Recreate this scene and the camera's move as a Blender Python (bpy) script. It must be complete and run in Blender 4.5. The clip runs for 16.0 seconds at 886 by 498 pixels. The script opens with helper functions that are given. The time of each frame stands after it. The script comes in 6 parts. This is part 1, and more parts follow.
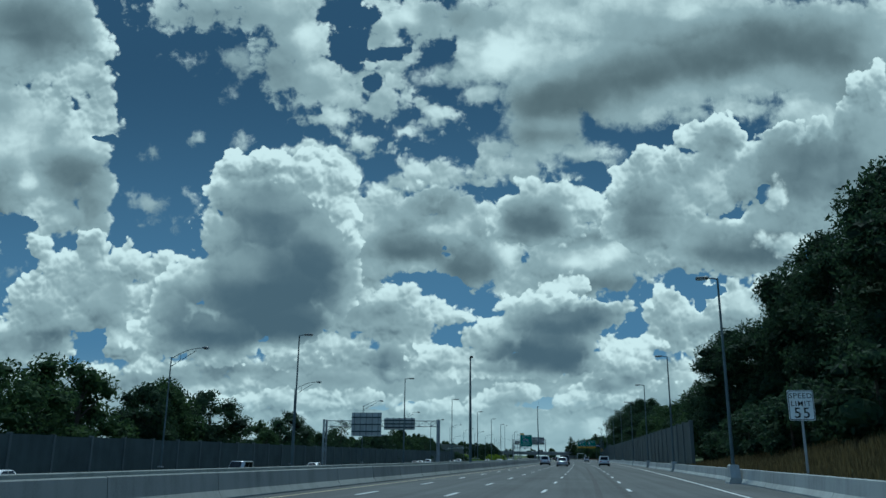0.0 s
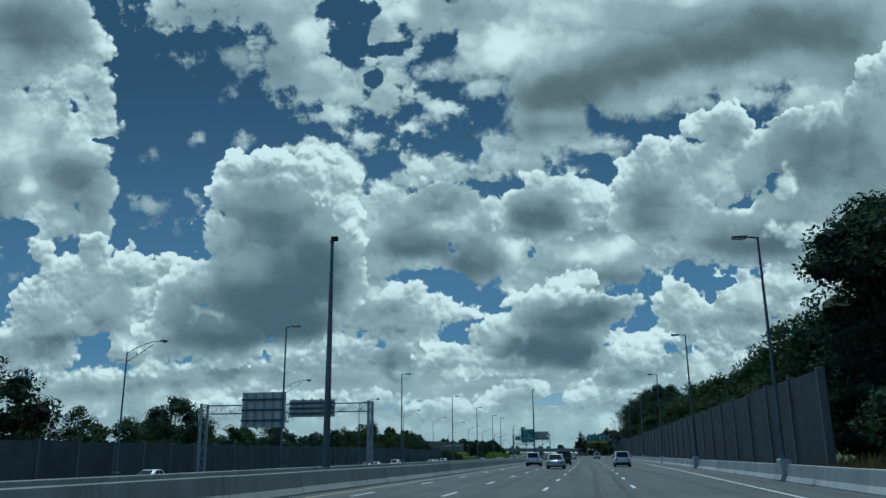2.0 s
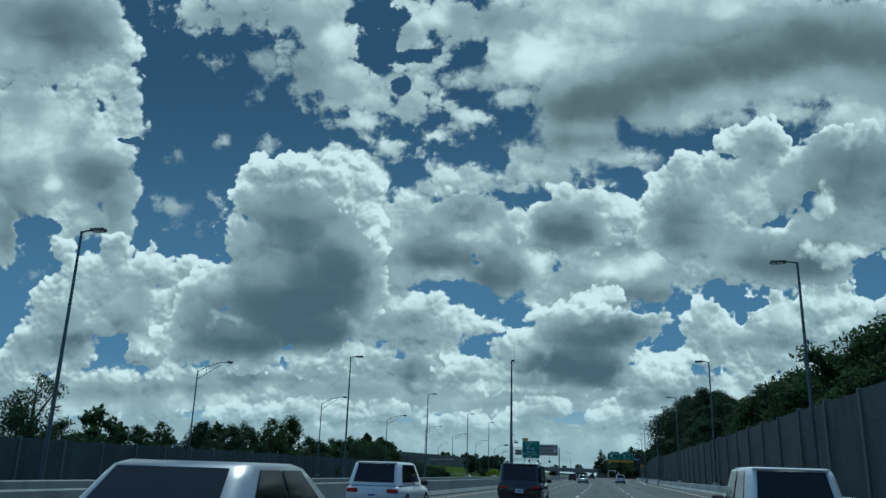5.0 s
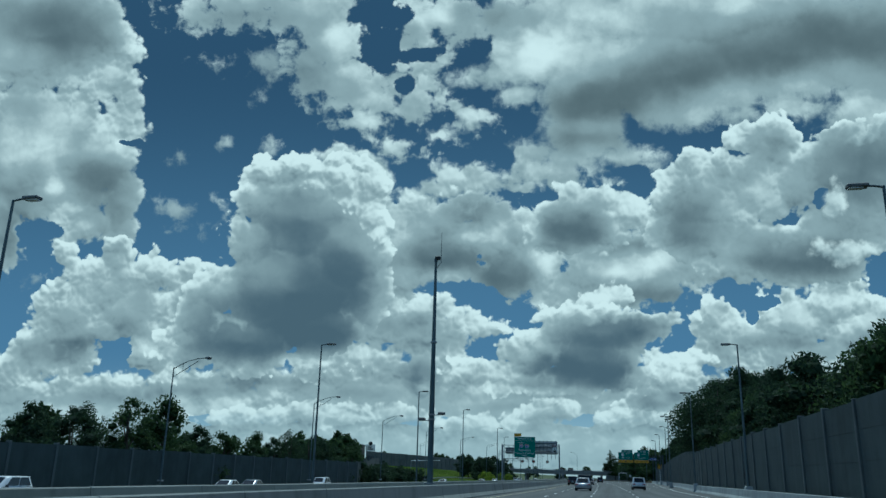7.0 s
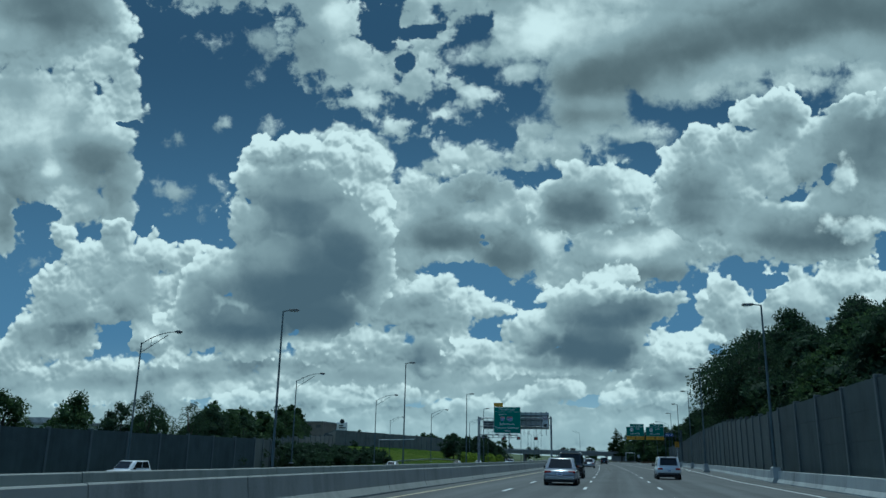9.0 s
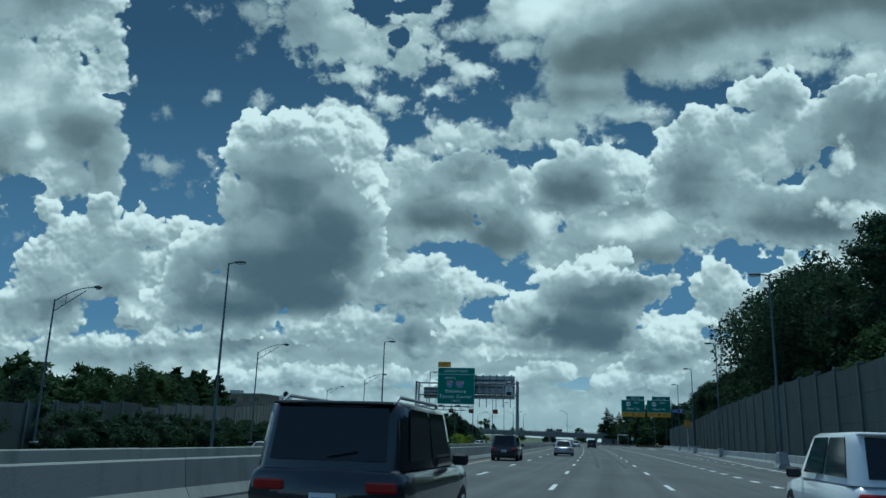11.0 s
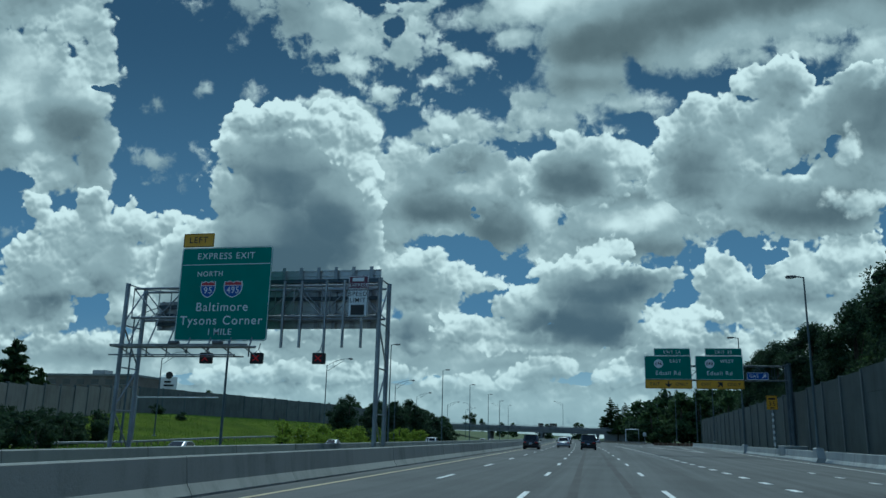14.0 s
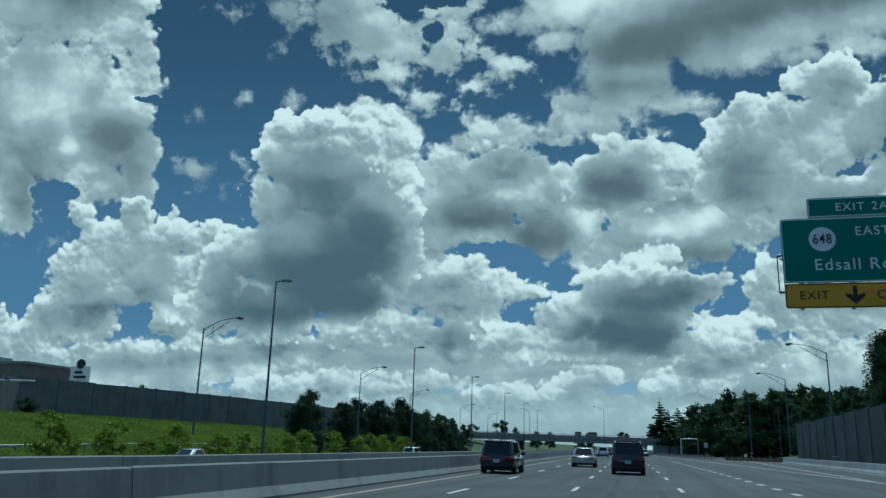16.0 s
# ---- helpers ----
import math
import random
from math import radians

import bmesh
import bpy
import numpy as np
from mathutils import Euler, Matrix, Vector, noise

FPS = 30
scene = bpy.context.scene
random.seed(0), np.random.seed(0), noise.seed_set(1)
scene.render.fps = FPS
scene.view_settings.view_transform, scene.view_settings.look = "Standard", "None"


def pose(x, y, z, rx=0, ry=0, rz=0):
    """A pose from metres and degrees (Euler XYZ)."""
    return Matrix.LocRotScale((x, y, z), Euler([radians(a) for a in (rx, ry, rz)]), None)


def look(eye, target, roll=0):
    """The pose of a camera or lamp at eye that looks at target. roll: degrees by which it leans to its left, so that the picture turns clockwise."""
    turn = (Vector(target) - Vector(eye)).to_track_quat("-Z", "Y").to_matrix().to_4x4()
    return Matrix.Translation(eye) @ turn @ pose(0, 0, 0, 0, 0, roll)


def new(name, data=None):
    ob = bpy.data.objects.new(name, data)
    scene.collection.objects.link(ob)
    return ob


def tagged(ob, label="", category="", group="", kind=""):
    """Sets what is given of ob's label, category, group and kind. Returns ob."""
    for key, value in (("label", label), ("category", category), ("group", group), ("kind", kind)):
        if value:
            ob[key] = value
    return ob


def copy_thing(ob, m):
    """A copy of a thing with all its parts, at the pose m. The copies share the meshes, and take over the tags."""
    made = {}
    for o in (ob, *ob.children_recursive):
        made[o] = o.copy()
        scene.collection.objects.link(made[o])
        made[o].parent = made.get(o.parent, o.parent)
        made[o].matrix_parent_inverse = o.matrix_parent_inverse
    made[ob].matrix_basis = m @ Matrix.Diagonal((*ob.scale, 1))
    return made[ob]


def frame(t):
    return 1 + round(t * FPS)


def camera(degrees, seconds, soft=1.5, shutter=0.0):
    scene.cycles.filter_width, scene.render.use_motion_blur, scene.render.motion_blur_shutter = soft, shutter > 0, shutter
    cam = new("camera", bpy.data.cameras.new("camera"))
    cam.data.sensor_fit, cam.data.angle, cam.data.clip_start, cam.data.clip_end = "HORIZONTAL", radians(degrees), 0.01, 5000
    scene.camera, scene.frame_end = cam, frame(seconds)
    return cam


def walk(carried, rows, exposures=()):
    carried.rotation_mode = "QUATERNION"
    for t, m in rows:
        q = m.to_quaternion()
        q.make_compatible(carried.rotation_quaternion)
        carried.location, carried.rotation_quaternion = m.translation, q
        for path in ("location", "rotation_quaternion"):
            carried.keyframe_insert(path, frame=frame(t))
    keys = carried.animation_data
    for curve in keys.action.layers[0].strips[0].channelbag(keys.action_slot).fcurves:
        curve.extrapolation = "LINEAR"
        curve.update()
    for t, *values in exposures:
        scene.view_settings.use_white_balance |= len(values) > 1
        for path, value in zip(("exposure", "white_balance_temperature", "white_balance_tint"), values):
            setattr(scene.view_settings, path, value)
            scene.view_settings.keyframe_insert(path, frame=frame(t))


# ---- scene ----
cam = camera(59.42, 16.0)
PATH = [
    (0.0, pose(0.00, -0.00, 1.44, 104.95, -0.50, 8.88)),
    (0.5, pose(0.35, 12.29, 1.44, 104.57, -0.12, 8.85)),
    (1.0, pose(0.70, 24.72, 1.44, 104.40, 0.32, 9.10)),
    (1.5, pose(1.06, 37.25, 1.44, 104.61, 0.56, 9.45)),
    (2.0, pose(1.44, 49.83, 1.44, 104.87, 0.50, 9.69)),
    (2.5, pose(1.81, 62.43, 1.44, 105.15, 0.39, 9.90)),
    (3.0, pose(2.15, 75.06, 1.44, 105.42, -0.04, 10.07)),
    (3.5, pose(2.43, 87.67, 1.44, 105.63, -0.52, 10.27)),
    (4.0, pose(2.58, 100.33, 1.44, 105.83, -1.15, 10.63)),
    (6.5, pose(2.66, 163.40, 1.44, 106.06, -1.59, 11.57)),
    (7.0, pose(2.65, 175.94, 1.44, 106.18, -1.41, 11.75)),
    (7.5, pose(2.63, 188.39, 1.44, 106.10, -1.33, 11.89)),
    (8.0, pose(2.59, 200.88, 1.44, 105.84, -1.13, 12.08)),
    (8.5, pose(2.54, 213.47, 1.44, 105.44, -1.08, 12.19)),
    (9.0, pose(2.48, 226.25, 1.44, 104.93, -1.02, 12.21)),
    (11.5, pose(2.14, 291.36, 1.44, 103.51, -1.73, 11.53)),
    (12.0, pose(2.04, 304.47, 1.44, 103.49, -1.58, 11.55)),
    (12.5, pose(1.91, 317.63, 1.44, 103.57, -1.61, 11.43)),
    (13.0, pose(1.77, 330.79, 1.44, 103.63, -1.41, 11.44)),
    (13.5, pose(1.61, 343.92, 1.44, 103.54, -1.44, 11.43)),
    (14.0, pose(1.44, 357.00, 1.44, 103.44, -1.31, 11.76)),
    (14.5, pose(1.25, 370.05, 1.44, 103.44, -1.14, 12.40)),
    (15.0, pose(1.03, 383.07, 1.44, 103.61, -1.36, 13.22)),
    (15.5, pose(0.78, 396.04, 1.44, 103.85, -1.51, 14.22)),
    (16.0, pose(0.54, 408.95, 1.44, 104.07, -1.68, 14.93)),
]
walk(cam, PATH, [(0.0, 0.0, 5150, -13), (16.0, 0.0, 5150, -13)])

# ---------- world, sun ----------
SUN_EL, SUN_AZ = 64.0, -4.0       # degrees above the horizon, degrees to the right of +y
world = bpy.data.worlds.new("sky")
scene.world = world
world.use_nodes = True
wn, wl = world.node_tree.nodes, world.node_tree.links
wn.clear()
w_out = wn.new("ShaderNodeOutputWorld")
w_bg = wn.new("ShaderNodeBackground")
w_sky = wn.new("ShaderNodeTexSky")
w_sky.sky_type = "NISHITA"
w_sky.sun_disc = False
w_sky.sun_elevation, w_sky.sun_rotation = radians(SUN_EL), radians(SUN_AZ)
w_bg.inputs["Strength"].default_value = 0.11
wl.new(w_sky.outputs[0], w_bg.inputs["Color"])
wl.new(w_bg.outputs[0], w_out.inputs["Surface"])
sun_data = bpy.data.lights.new("sun", "SUN")
sun_data.energy, sun_data.angle, sun_data.color = 2.4, radians(2.5), (1.0, 0.97, 0.90)
sun_dir = Vector((math.sin(radians(SUN_AZ)) * math.cos(radians(SUN_EL)), math.cos(radians(SUN_AZ)) * math.cos(radians(SUN_EL)), math.sin(radians(SUN_EL))))
new("sun", sun_data).matrix_world = look(sun_dir * 500, (0, 0, 0))


# ---------- material helpers ----------
class Tree:
    """A small wrapper round a node tree."""

    def __init__(self, name):
        self.mat = bpy.data.materials.new(name)
        self.mat.use_nodes = True
        self.nt = self.mat.node_tree
        self.nt.nodes.clear()
        self.out = self.node("ShaderNodeOutputMaterial")

    def node(self, kind, **props):
        n = self.nt.nodes.new(kind)
        for k, v in props.items():
            setattr(n, k, v)
        return n

    def link(self, a, b):
        self.nt.links.new(a, b)

    def put(self, socket, v):
        if hasattr(v, "links"):
            self.link(v, socket)
        else:
            socket.default_value = v

    def math(self, op, a, b=0.0, c=0.0, clamp=False):
        n = self.node("ShaderNodeMath", operation=op, use_clamp=clamp)
        for s, v in zip(n.inputs, (a, b, c)):
            self.put(s, v)
        return n.outputs[0]

    def vec(self, op, a, b=(0, 0, 0)):
        n = self.node("ShaderNodeVectorMath", operation=op)
        self.put(n.inputs[0], a)
        self.put(n.inputs[1], b)
        return n.outputs["Value"] if op in ("LENGTH", "DISTANCE", "DOT_PRODUCT") else n.outputs["Vector"]

    def ramp(self, v, lo, hi, a=0.0, b=1.0, smooth=True):
        n = self.node("ShaderNodeMapRange", interpolation_type="SMOOTHSTEP" if smooth else "LINEAR")
        for s, x in zip(n.inputs, (v, lo, hi, a, b)):
            self.put(s, x)
        return n.outputs[0]

    def mix(self, fac, a, b):
        n = self.node("ShaderNodeMix", data_type="RGBA")
        self.put(n.inputs[0], fac)
        self.put(n.inputs[6], a)
        self.put(n.inputs[7], b)
        return n.outputs[2]

    def noise(self, vec, scale, detail=4.0, rough=0.55, distortion=0.0):
        n = self.node("ShaderNodeTexNoise")
        self.put(n.inputs["Vector"], vec)
        n.inputs["Scale"].default_value, n.inputs["Detail"].default_value = scale, detail
        n.inputs["Roughness"].default_value, n.inputs["Distortion"].default_value = rough, distortion
        return n.outputs[0]

    def place(self):
        return self.node("ShaderNodeNewGeometry").outputs["Position"]

    def local(self):
        return self.node("ShaderNodeTexCoord").outputs["Object"]

    def stretch(self, vec, scale):
        n = self.node("ShaderNodeMapping")
        self.link(vec, n.inputs["Vector"])
        n.inputs["Scale"].default_value = scale
        return n.outputs[0]

    def island(self):
        return self.node("ShaderNodeNewGeometry").outputs["Random Per Island"]

    def each(self):
        return self.node("ShaderNodeObjectInfo").outputs["Random"]

    def surface(self, color, rough=0.7, metal=0.0, bump=None, bump_strength=0.3, distance=0.02, spec=0.5, **extra):
        b = self.node("ShaderNodeBsdfPrincipled")
        self.put(b.inputs["Base Color"], color)
        self.put(b.inputs["Roughness"], rough)
        self.put(b.inputs["Metallic"], metal)
        self.put(b.inputs["Specular IOR Level"], spec)
        for k, v in extra.items():
            self.put(b.inputs[k.replace("_", " ")], v)
        if bump is not None:
            n = self.node("ShaderNodeBump")
            n.inputs["Strength"].default_value, n.inputs["Distance"].default_value = bump_strength, distance
            self.link(bump, n.inputs["Height"])
            self.link(n.outputs[0], b.inputs["Normal"])
        self.link(b.outputs[0], self.out.inputs["Surface"])
        return self.mat


def mottled(name, dark, light, scale=0.6, fine=14.0, rough=0.75, metal=0.0, bump=0.25, distance=0.01, world_space=True, by_piece=0.0, spec=0.4, **extra):
    """A surface with variation at two scales, and from piece to piece."""
    t = Tree(name)
    p = t.place() if world_space else t.local()
    big, small = t.noise(p, scale, 5.0, 0.6), t.noise(p, fine, 4.0, 0.65)
    f = t.math("ADD", t.math("MULTIPLY", big, 0.65), t.math("MULTIPLY", small, 0.35))
    f = t.ramp(f, 0.3, 0.7)
    if by_piece:
        f = t.math("ADD", f, t.math("MULTIPLY", t.math("SUBTRACT", t.each(), 0.5), by_piece), clamp=True)
    return t.surface(t.mix(f, (*dark, 1), (*light, 1)), rough, metal, small, bump, distance, spec, **extra)


# ---------- materials ----------
def asphalt():
    t = Tree("asphalt")
    p = t.place()
    # faint wear along the wheel tracks: stretched noise
    along = t.noise(t.stretch(p, (1.1, 0.012, 1.0)), 1.0, 4.0, 0.6)
    big, grit = t.noise(p, 0.15, 4.0, 0.6), t.noise(p, 45.0, 3.0, 0.7)
    f = t.math("ADD", t.math("ADD", t.math("MULTIPLY", along, 0.5), t.math("MULTIPLY", big, 0.3)), t.math("MULTIPLY", grit, 0.25))
    return t.surface(t.mix(t.ramp(f, 0.38, 0.68), (0.042, 0.045, 0.046, 1), (0.094, 0.098, 0.099, 1)), 0.85, 0.0, grit, 0.5, 0.008, 0.35)


def worn_paint(name, color):
    t = Tree(name)
    p = t.place()
    f = t.ramp(t.noise(p, 9.0, 6.0, 0.7), 0.34, 0.46)
    return t.surface(t.mix(f, (0.12, 0.12, 0.12, 1), (*color, 1)), 0.6, 0.0, t.noise(p, 60.0), 0.2, 0.004)


def concrete(name, dark, light, streak=0.35):
    t = Tree(name)
    p = t.place()
    stain = t.noise(t.stretch(p, (1.3, 1.3, 0.14)), 1.0, 5.0, 0.65)
    big, fine = t.noise(p, 0.35, 5.0, 0.6), t.noise(p, 22.0, 4.0, 0.65)
    f = t.math("ADD", t.math("ADD", t.math("MULTIPLY", stain, streak), t.math("MULTIPLY", big, 0.55 - streak * 0.3)), t.math("MULTIPLY", fine, 0.25))
    f = t.math("ADD", t.ramp(f, 0.32, 0.66), t.math("MULTIPLY", t.math("SUBTRACT", t.each(), 0.5), 0.35), clamp=True)
    return t.surface(t.mix(f, (*dark, 1), (*light, 1)), 0.85, 0.0, fine, 0.35, 0.012, 0.3)


def foliage(name, dark, light):
    t = Tree(name)
    p = t.place()
    f = t.math("ADD", t.math("MULTIPLY", t.island(), 0.6), t.math("MULTIPLY", t.noise(p, 0.7, 3.0), 0.5))
    col = t.mix(t.ramp(f, 0.25, 0.85), (*dark, 1), (*light, 1))
    b = t.node("ShaderNodeBsdfPrincipled")
    t.link(col, b.inputs["Base Color"])
    b.inputs["Roughness"].default_value = 0.75
    b.inputs["Specular IOR Level"].default_value = 0.1
    tr = t.node("ShaderNodeBsdfTranslucent")
    t.link(col, tr.inputs["Color"])
    m = t.node("ShaderNodeMixShader")
    m.inputs[0].default_value = 0.4
    t.link(b.outputs[0], m.inputs[1])
    t.link(tr.outputs[0], m.inputs[2])
    t.link(m.outputs[0], t.out.inputs["Surface"])
    return t.mat


def emitter(name, color, strength):
    t = Tree(name)
    e = t.node("ShaderNodeEmission")
    e.inputs["Color"].default_value, e.inputs["Strength"].default_value = (*color, 1), strength
    t.link(e.outputs[0], t.out.inputs["Surface"])
    return t.mat


M = {
    "asphalt": asphalt(),
    "white_line": worn_paint("white_line", (0.58, 0.59, 0.58)),
    "tyre_mark": mottled("tyre_mark", (0.030, 0.030, 0.030), (0.07, 0.07, 0.07), 0.5, 9.0, 0.9, 0.0, 0.2, 0.004),
    "yellow_line": worn_paint("yellow_line", (0.40, 0.34, 0.20)),
    "barrier": concrete("barrier_concrete", (0.118, 0.126, 0.120), (0.255, 0.264, 0.248), 0.55),
    "barrier_new": concrete("pale_barrier_concrete", (0.19, 0.20, 0.195), (0.35, 0.365, 0.355), 0.4),
    "wall": concrete("noise_wall_concrete", (0.038, 0.048, 0.048), (0.072, 0.089, 0.087), 0.3),
    "wall_bank": concrete("bank_wall_concrete", (0.085, 0.084, 0.076), (0.165, 0.162, 0.148), 0.35),
    "wall_post": concrete("noise_wall_post", (0.065, 0.076, 0.076), (0.115, 0.13, 0.128), 0.4),
    "deck": concrete("bridge_concrete", (0.13, 0.13, 0.125), (0.26, 0.255, 0.245), 0.5),
    "steel": mottled("galvanised_steel", (0.20, 0.21, 0.22), (0.36, 0.37, 0.38), 1.2, 30.0, 0.5, 0.6, 0.1, 0.003),
    "pole": mottled("weathered_pole", (0.065, 0.088, 0.096), (0.125, 0.155, 0.165), 0.6, 18.0, 0.55, 0.4, 0.1, 0.003),
    "pole_dark": mottled("dark_pole", (0.035, 0.05, 0.06), (0.075, 0.095, 0.11), 0.6, 18.0, 0.5, 0.4, 0.1, 0.003),
    "lamp_head": mottled("lamp_head_paint", (0.10, 0.10, 0.10), (0.17, 0.17, 0.17), 2.0, 30.0, 0.5, 0.3, 0.05, 0.002),
    "lens": mottled("lamp_glass", (0.6, 0.6, 0.58), (0.75, 0.75, 0.72), 4.0, 30.0, 0.2, 0.0, 0.02, 0.001),
    "sign_back": mottled("bare_aluminium", (0.34, 0.35, 0.36), (0.52, 0.53, 0.54), 0.8, 20.0, 0.45, 0.5, 0.05, 0.002),
    "sign_green": mottled("green_sign_sheet", (0.0, 0.15, 0.105), (0.0, 0.19, 0.135), 1.0, 25.0, 0.45, 0.0, 0.03, 0.001),
    "sign_yellow": mottled("yellow_sign_sheet", (0.60, 0.30, 0.015), (0.72, 0.38, 0.02), 1.0, 25.0, 0.45, 0.0, 0.03, 0.001),
    "sign_white": mottled("white_sign_sheet", (0.66, 0.67, 0.67), (0.8, 0.8, 0.8), 1.0, 25.0, 0.45, 0.0, 0.03, 0.001),
    "sign_panel": foliage("translucent_sign_face", (0.72, 0.73, 0.74), (0.82, 0.83, 0.83)),
    "sign_black": mottled("black_sign_sheet", (0.012, 0.012, 0.012), (0.03, 0.03, 0.03), 1.0, 25.0, 0.5, 0.0, 0.03, 0.001),
    "sign_blue": mottled("blue_sign_sheet", (0.01, 0.06, 0.28), (0.015, 0.08, 0.34), 1.0, 25.0, 0.45, 0.0, 0.03, 0.001),
    "sign_red": mottled("red_sign_sheet", (0.35, 0.02, 0.03), (0.45, 0.03, 0.04), 1.0, 25.0, 0.45, 0.0, 0.03, 0.001),
    "sign_purple": mottled("maroon_sign_sheet", (0.10, 0.03, 0.05), (0.14, 0.04, 0.07), 1.0, 25.0, 0.45, 0.0, 0.03, 0.001),
    "bark": mottled("bark", (0.035, 0.028, 0.02), (0.09, 0.075, 0.055), 1.5, 12.0, 0.9, 0.0, 0.6, 0.03, False),
    "leaf_dark": foliage("dark_leaves", (0.021, 0.037, 0.023), (0.047, 0.078, 0.038)),
    "leaf": foliage("green_leaves", (0.028, 0.050, 0.023), (0.064, 0.102, 0.038)),
    "leaf_bright": foliage("fresh_leaves", (0.12, 0.18, 0.020), (0.27, 0.34, 0.045)),
    "needle": foliage("pine_needles", (0.02, 0.04, 0.018), (0.05, 0.08, 0.03)),
    "dry_grass": foliage("dry_grass_blades", (0.070, 0.058, 0.028), (0.145, 0.116, 0.056)),
    "grass_blade": foliage("grass_blades", (0.06, 0.11, 0.018), (0.13, 0.21, 0.04)),
    "soil": mottled("verge_soil", (0.05, 0.06, 0.022), (0.11, 0.12, 0.045), 0.25, 6.0, 0.95, 0.0, 0.5, 0.05),
    "turf": mottled("turf", (0.028, 0.046, 0.004), (0.082, 0.108, 0.010), 0.12, 1.6, 0.95, 0.0, 0.6, 0.06, spec=0.04),
    "ground": mottled("far_ground", (0.035, 0.055, 0.018), (0.08, 0.10, 0.035), 0.02, 1.5, 0.95, 0.0, 0.4, 0.1),
    "shoulder": mottled("shoulder_asphalt", (0.075, 0.075, 0.073), (0.13, 0.13, 0.125), 0.2, 35.0, 0.88, 0.0, 0.4, 0.008),
    "rust": mottled("weathering_steel_rail", (0.10, 0.055, 0.03), (0.2, 0.11, 0.06), 1.0, 20.0, 0.8, 0.2, 0.2, 0.004),
    "wood": mottled("rail_post_timber", (0.16, 0.12, 0.08), (0.3, 0.24, 0.17), 2.0, 20.0, 0.85, 0.0, 0.3, 0.006),
    "glass": mottled("car_glass", (0.008, 0.010, 0.012), (0.014, 0.016, 0.018), 2.0, 30.0, 0.06, 0.0, 0.0, 0.001, False),
    "rubber": mottled("tyre_rubber", (0.012, 0.012, 0.012), (0.03, 0.03, 0.03), 3.0, 40.0, 0.85, 0.0, 0.2, 0.004, False),
    "rim": mottled("alloy_rim", (0.35, 0.35, 0.36), (0.5, 0.5, 0.51), 3.0, 40.0, 0.35, 0.8, 0.05, 0.002, False),
    "trim_black": mottled("black_plastic_trim", (0.012, 0.012, 0.013), (0.028, 0.028, 0.03), 3.0, 50.0, 0.6, 0.0, 0.1, 0.002, False),
    "paint_silver": mottled("silver_car_paint", (0.30, 0.31, 0.33), (0.36, 0.37, 0.39), 2.0, 60.0, 0.28, 0.5, 0.0, 0.001, False, Coat_Weight=0.6),
    "paint_white": mottled("white_car_paint", (0.62, 0.63, 0.64), (0.70, 0.71, 0.72), 2.0, 60.0, 0.3, 0.0, 0.0, 0.001, False, Coat_Weight=0.6),
    "paint_dark": mottled("dark_car_paint", (0.012, 0.013, 0.016), (0.02, 0.022, 0.026), 2.0, 60.0, 0.25, 0.2, 0.0, 0.001, False, Coat_Weight=0.8),
    "tail_red": mottled("tail_lamp_red", (0.22, 0.008, 0.008), (0.32, 0.012, 0.01), 5.0, 60.0, 0.15, 0.0, 0.0, 0.001, False),
    "red_cross": emitter("lit_red_signal", (1.0, 0.08, 0.10), 0.10),
    "roofing": mottled("flat_roof_brick", (0.14, 0.11, 0.09), (0.24, 0.2, 0.17), 0.3, 8.0, 0.9, 0.0, 0.3, 0.01),
    "siding": mottled("pale_siding", (0.45, 0.45, 0.44), (0.6, 0.6, 0.58), 0.4, 10.0, 0.8, 0.0, 0.2, 0.01),
    "window_glass": mottled("far_window_glass", (0.03, 0.035, 0.04), (0.06, 0.065, 0.07), 0.8, 10.0, 0.15, 0.0, 0.0, 0.001),
}


# ---------- mesh helpers ----------
def mesh_of(bm, material, name="mesh", smooth=False):
    me = bpy.data.meshes.new(name)
    bm.to_mesh(me)
    bm.free()
    me.materials.append(M[material])
    if smooth:
        me.shade_smooth()
    return me


def part(name, bm, material, parent=None, label="", m=None, smooth=False):
    """Links a bmesh (or shares a mesh) as one mesh object under a thing or part."""
    me = bm if isinstance(bm, bpy.types.Mesh) else mesh_of(bm, material, name, smooth)
    ob = new(name, me)
    if parent is not None:
        ob.parent = parent
    if m is not None:
        ob.matrix_basis = m
    return tagged(ob, label)


def thing(name, label, category, group="", kind="", m=None):
    ob = new(name)
    ob.empty_display_size = 0.3
    if m is not None:
        ob.matrix_basis = m
    return tagged(ob, label, category, group, kind)


def box(bm, x0, x1, y0, y1, z0, z1, bevel=0.0):
    vs = [bm.verts.new((x, y, z)) for z in (z0, z1) for y in (y0, y1) for x in (x0, x1)]
    fs = [bm.faces.new([vs[i] for i in q]) for q in ((0, 2, 3, 1), (4, 5, 7, 6), (0, 1, 5, 4), (2, 6, 7, 3), (0, 4, 6, 2), (1, 3, 7, 5))]
    if bevel:
        bmesh.ops.bevel(bm, geom=list({e for f in fs for e in f.edges}), offset=bevel, segments=1, affect="EDGES")
    return vs


def boxed(*a, bevel=0.0):
    bm = bmesh.new()
    box(bm, *a, bevel=bevel)
    return bm


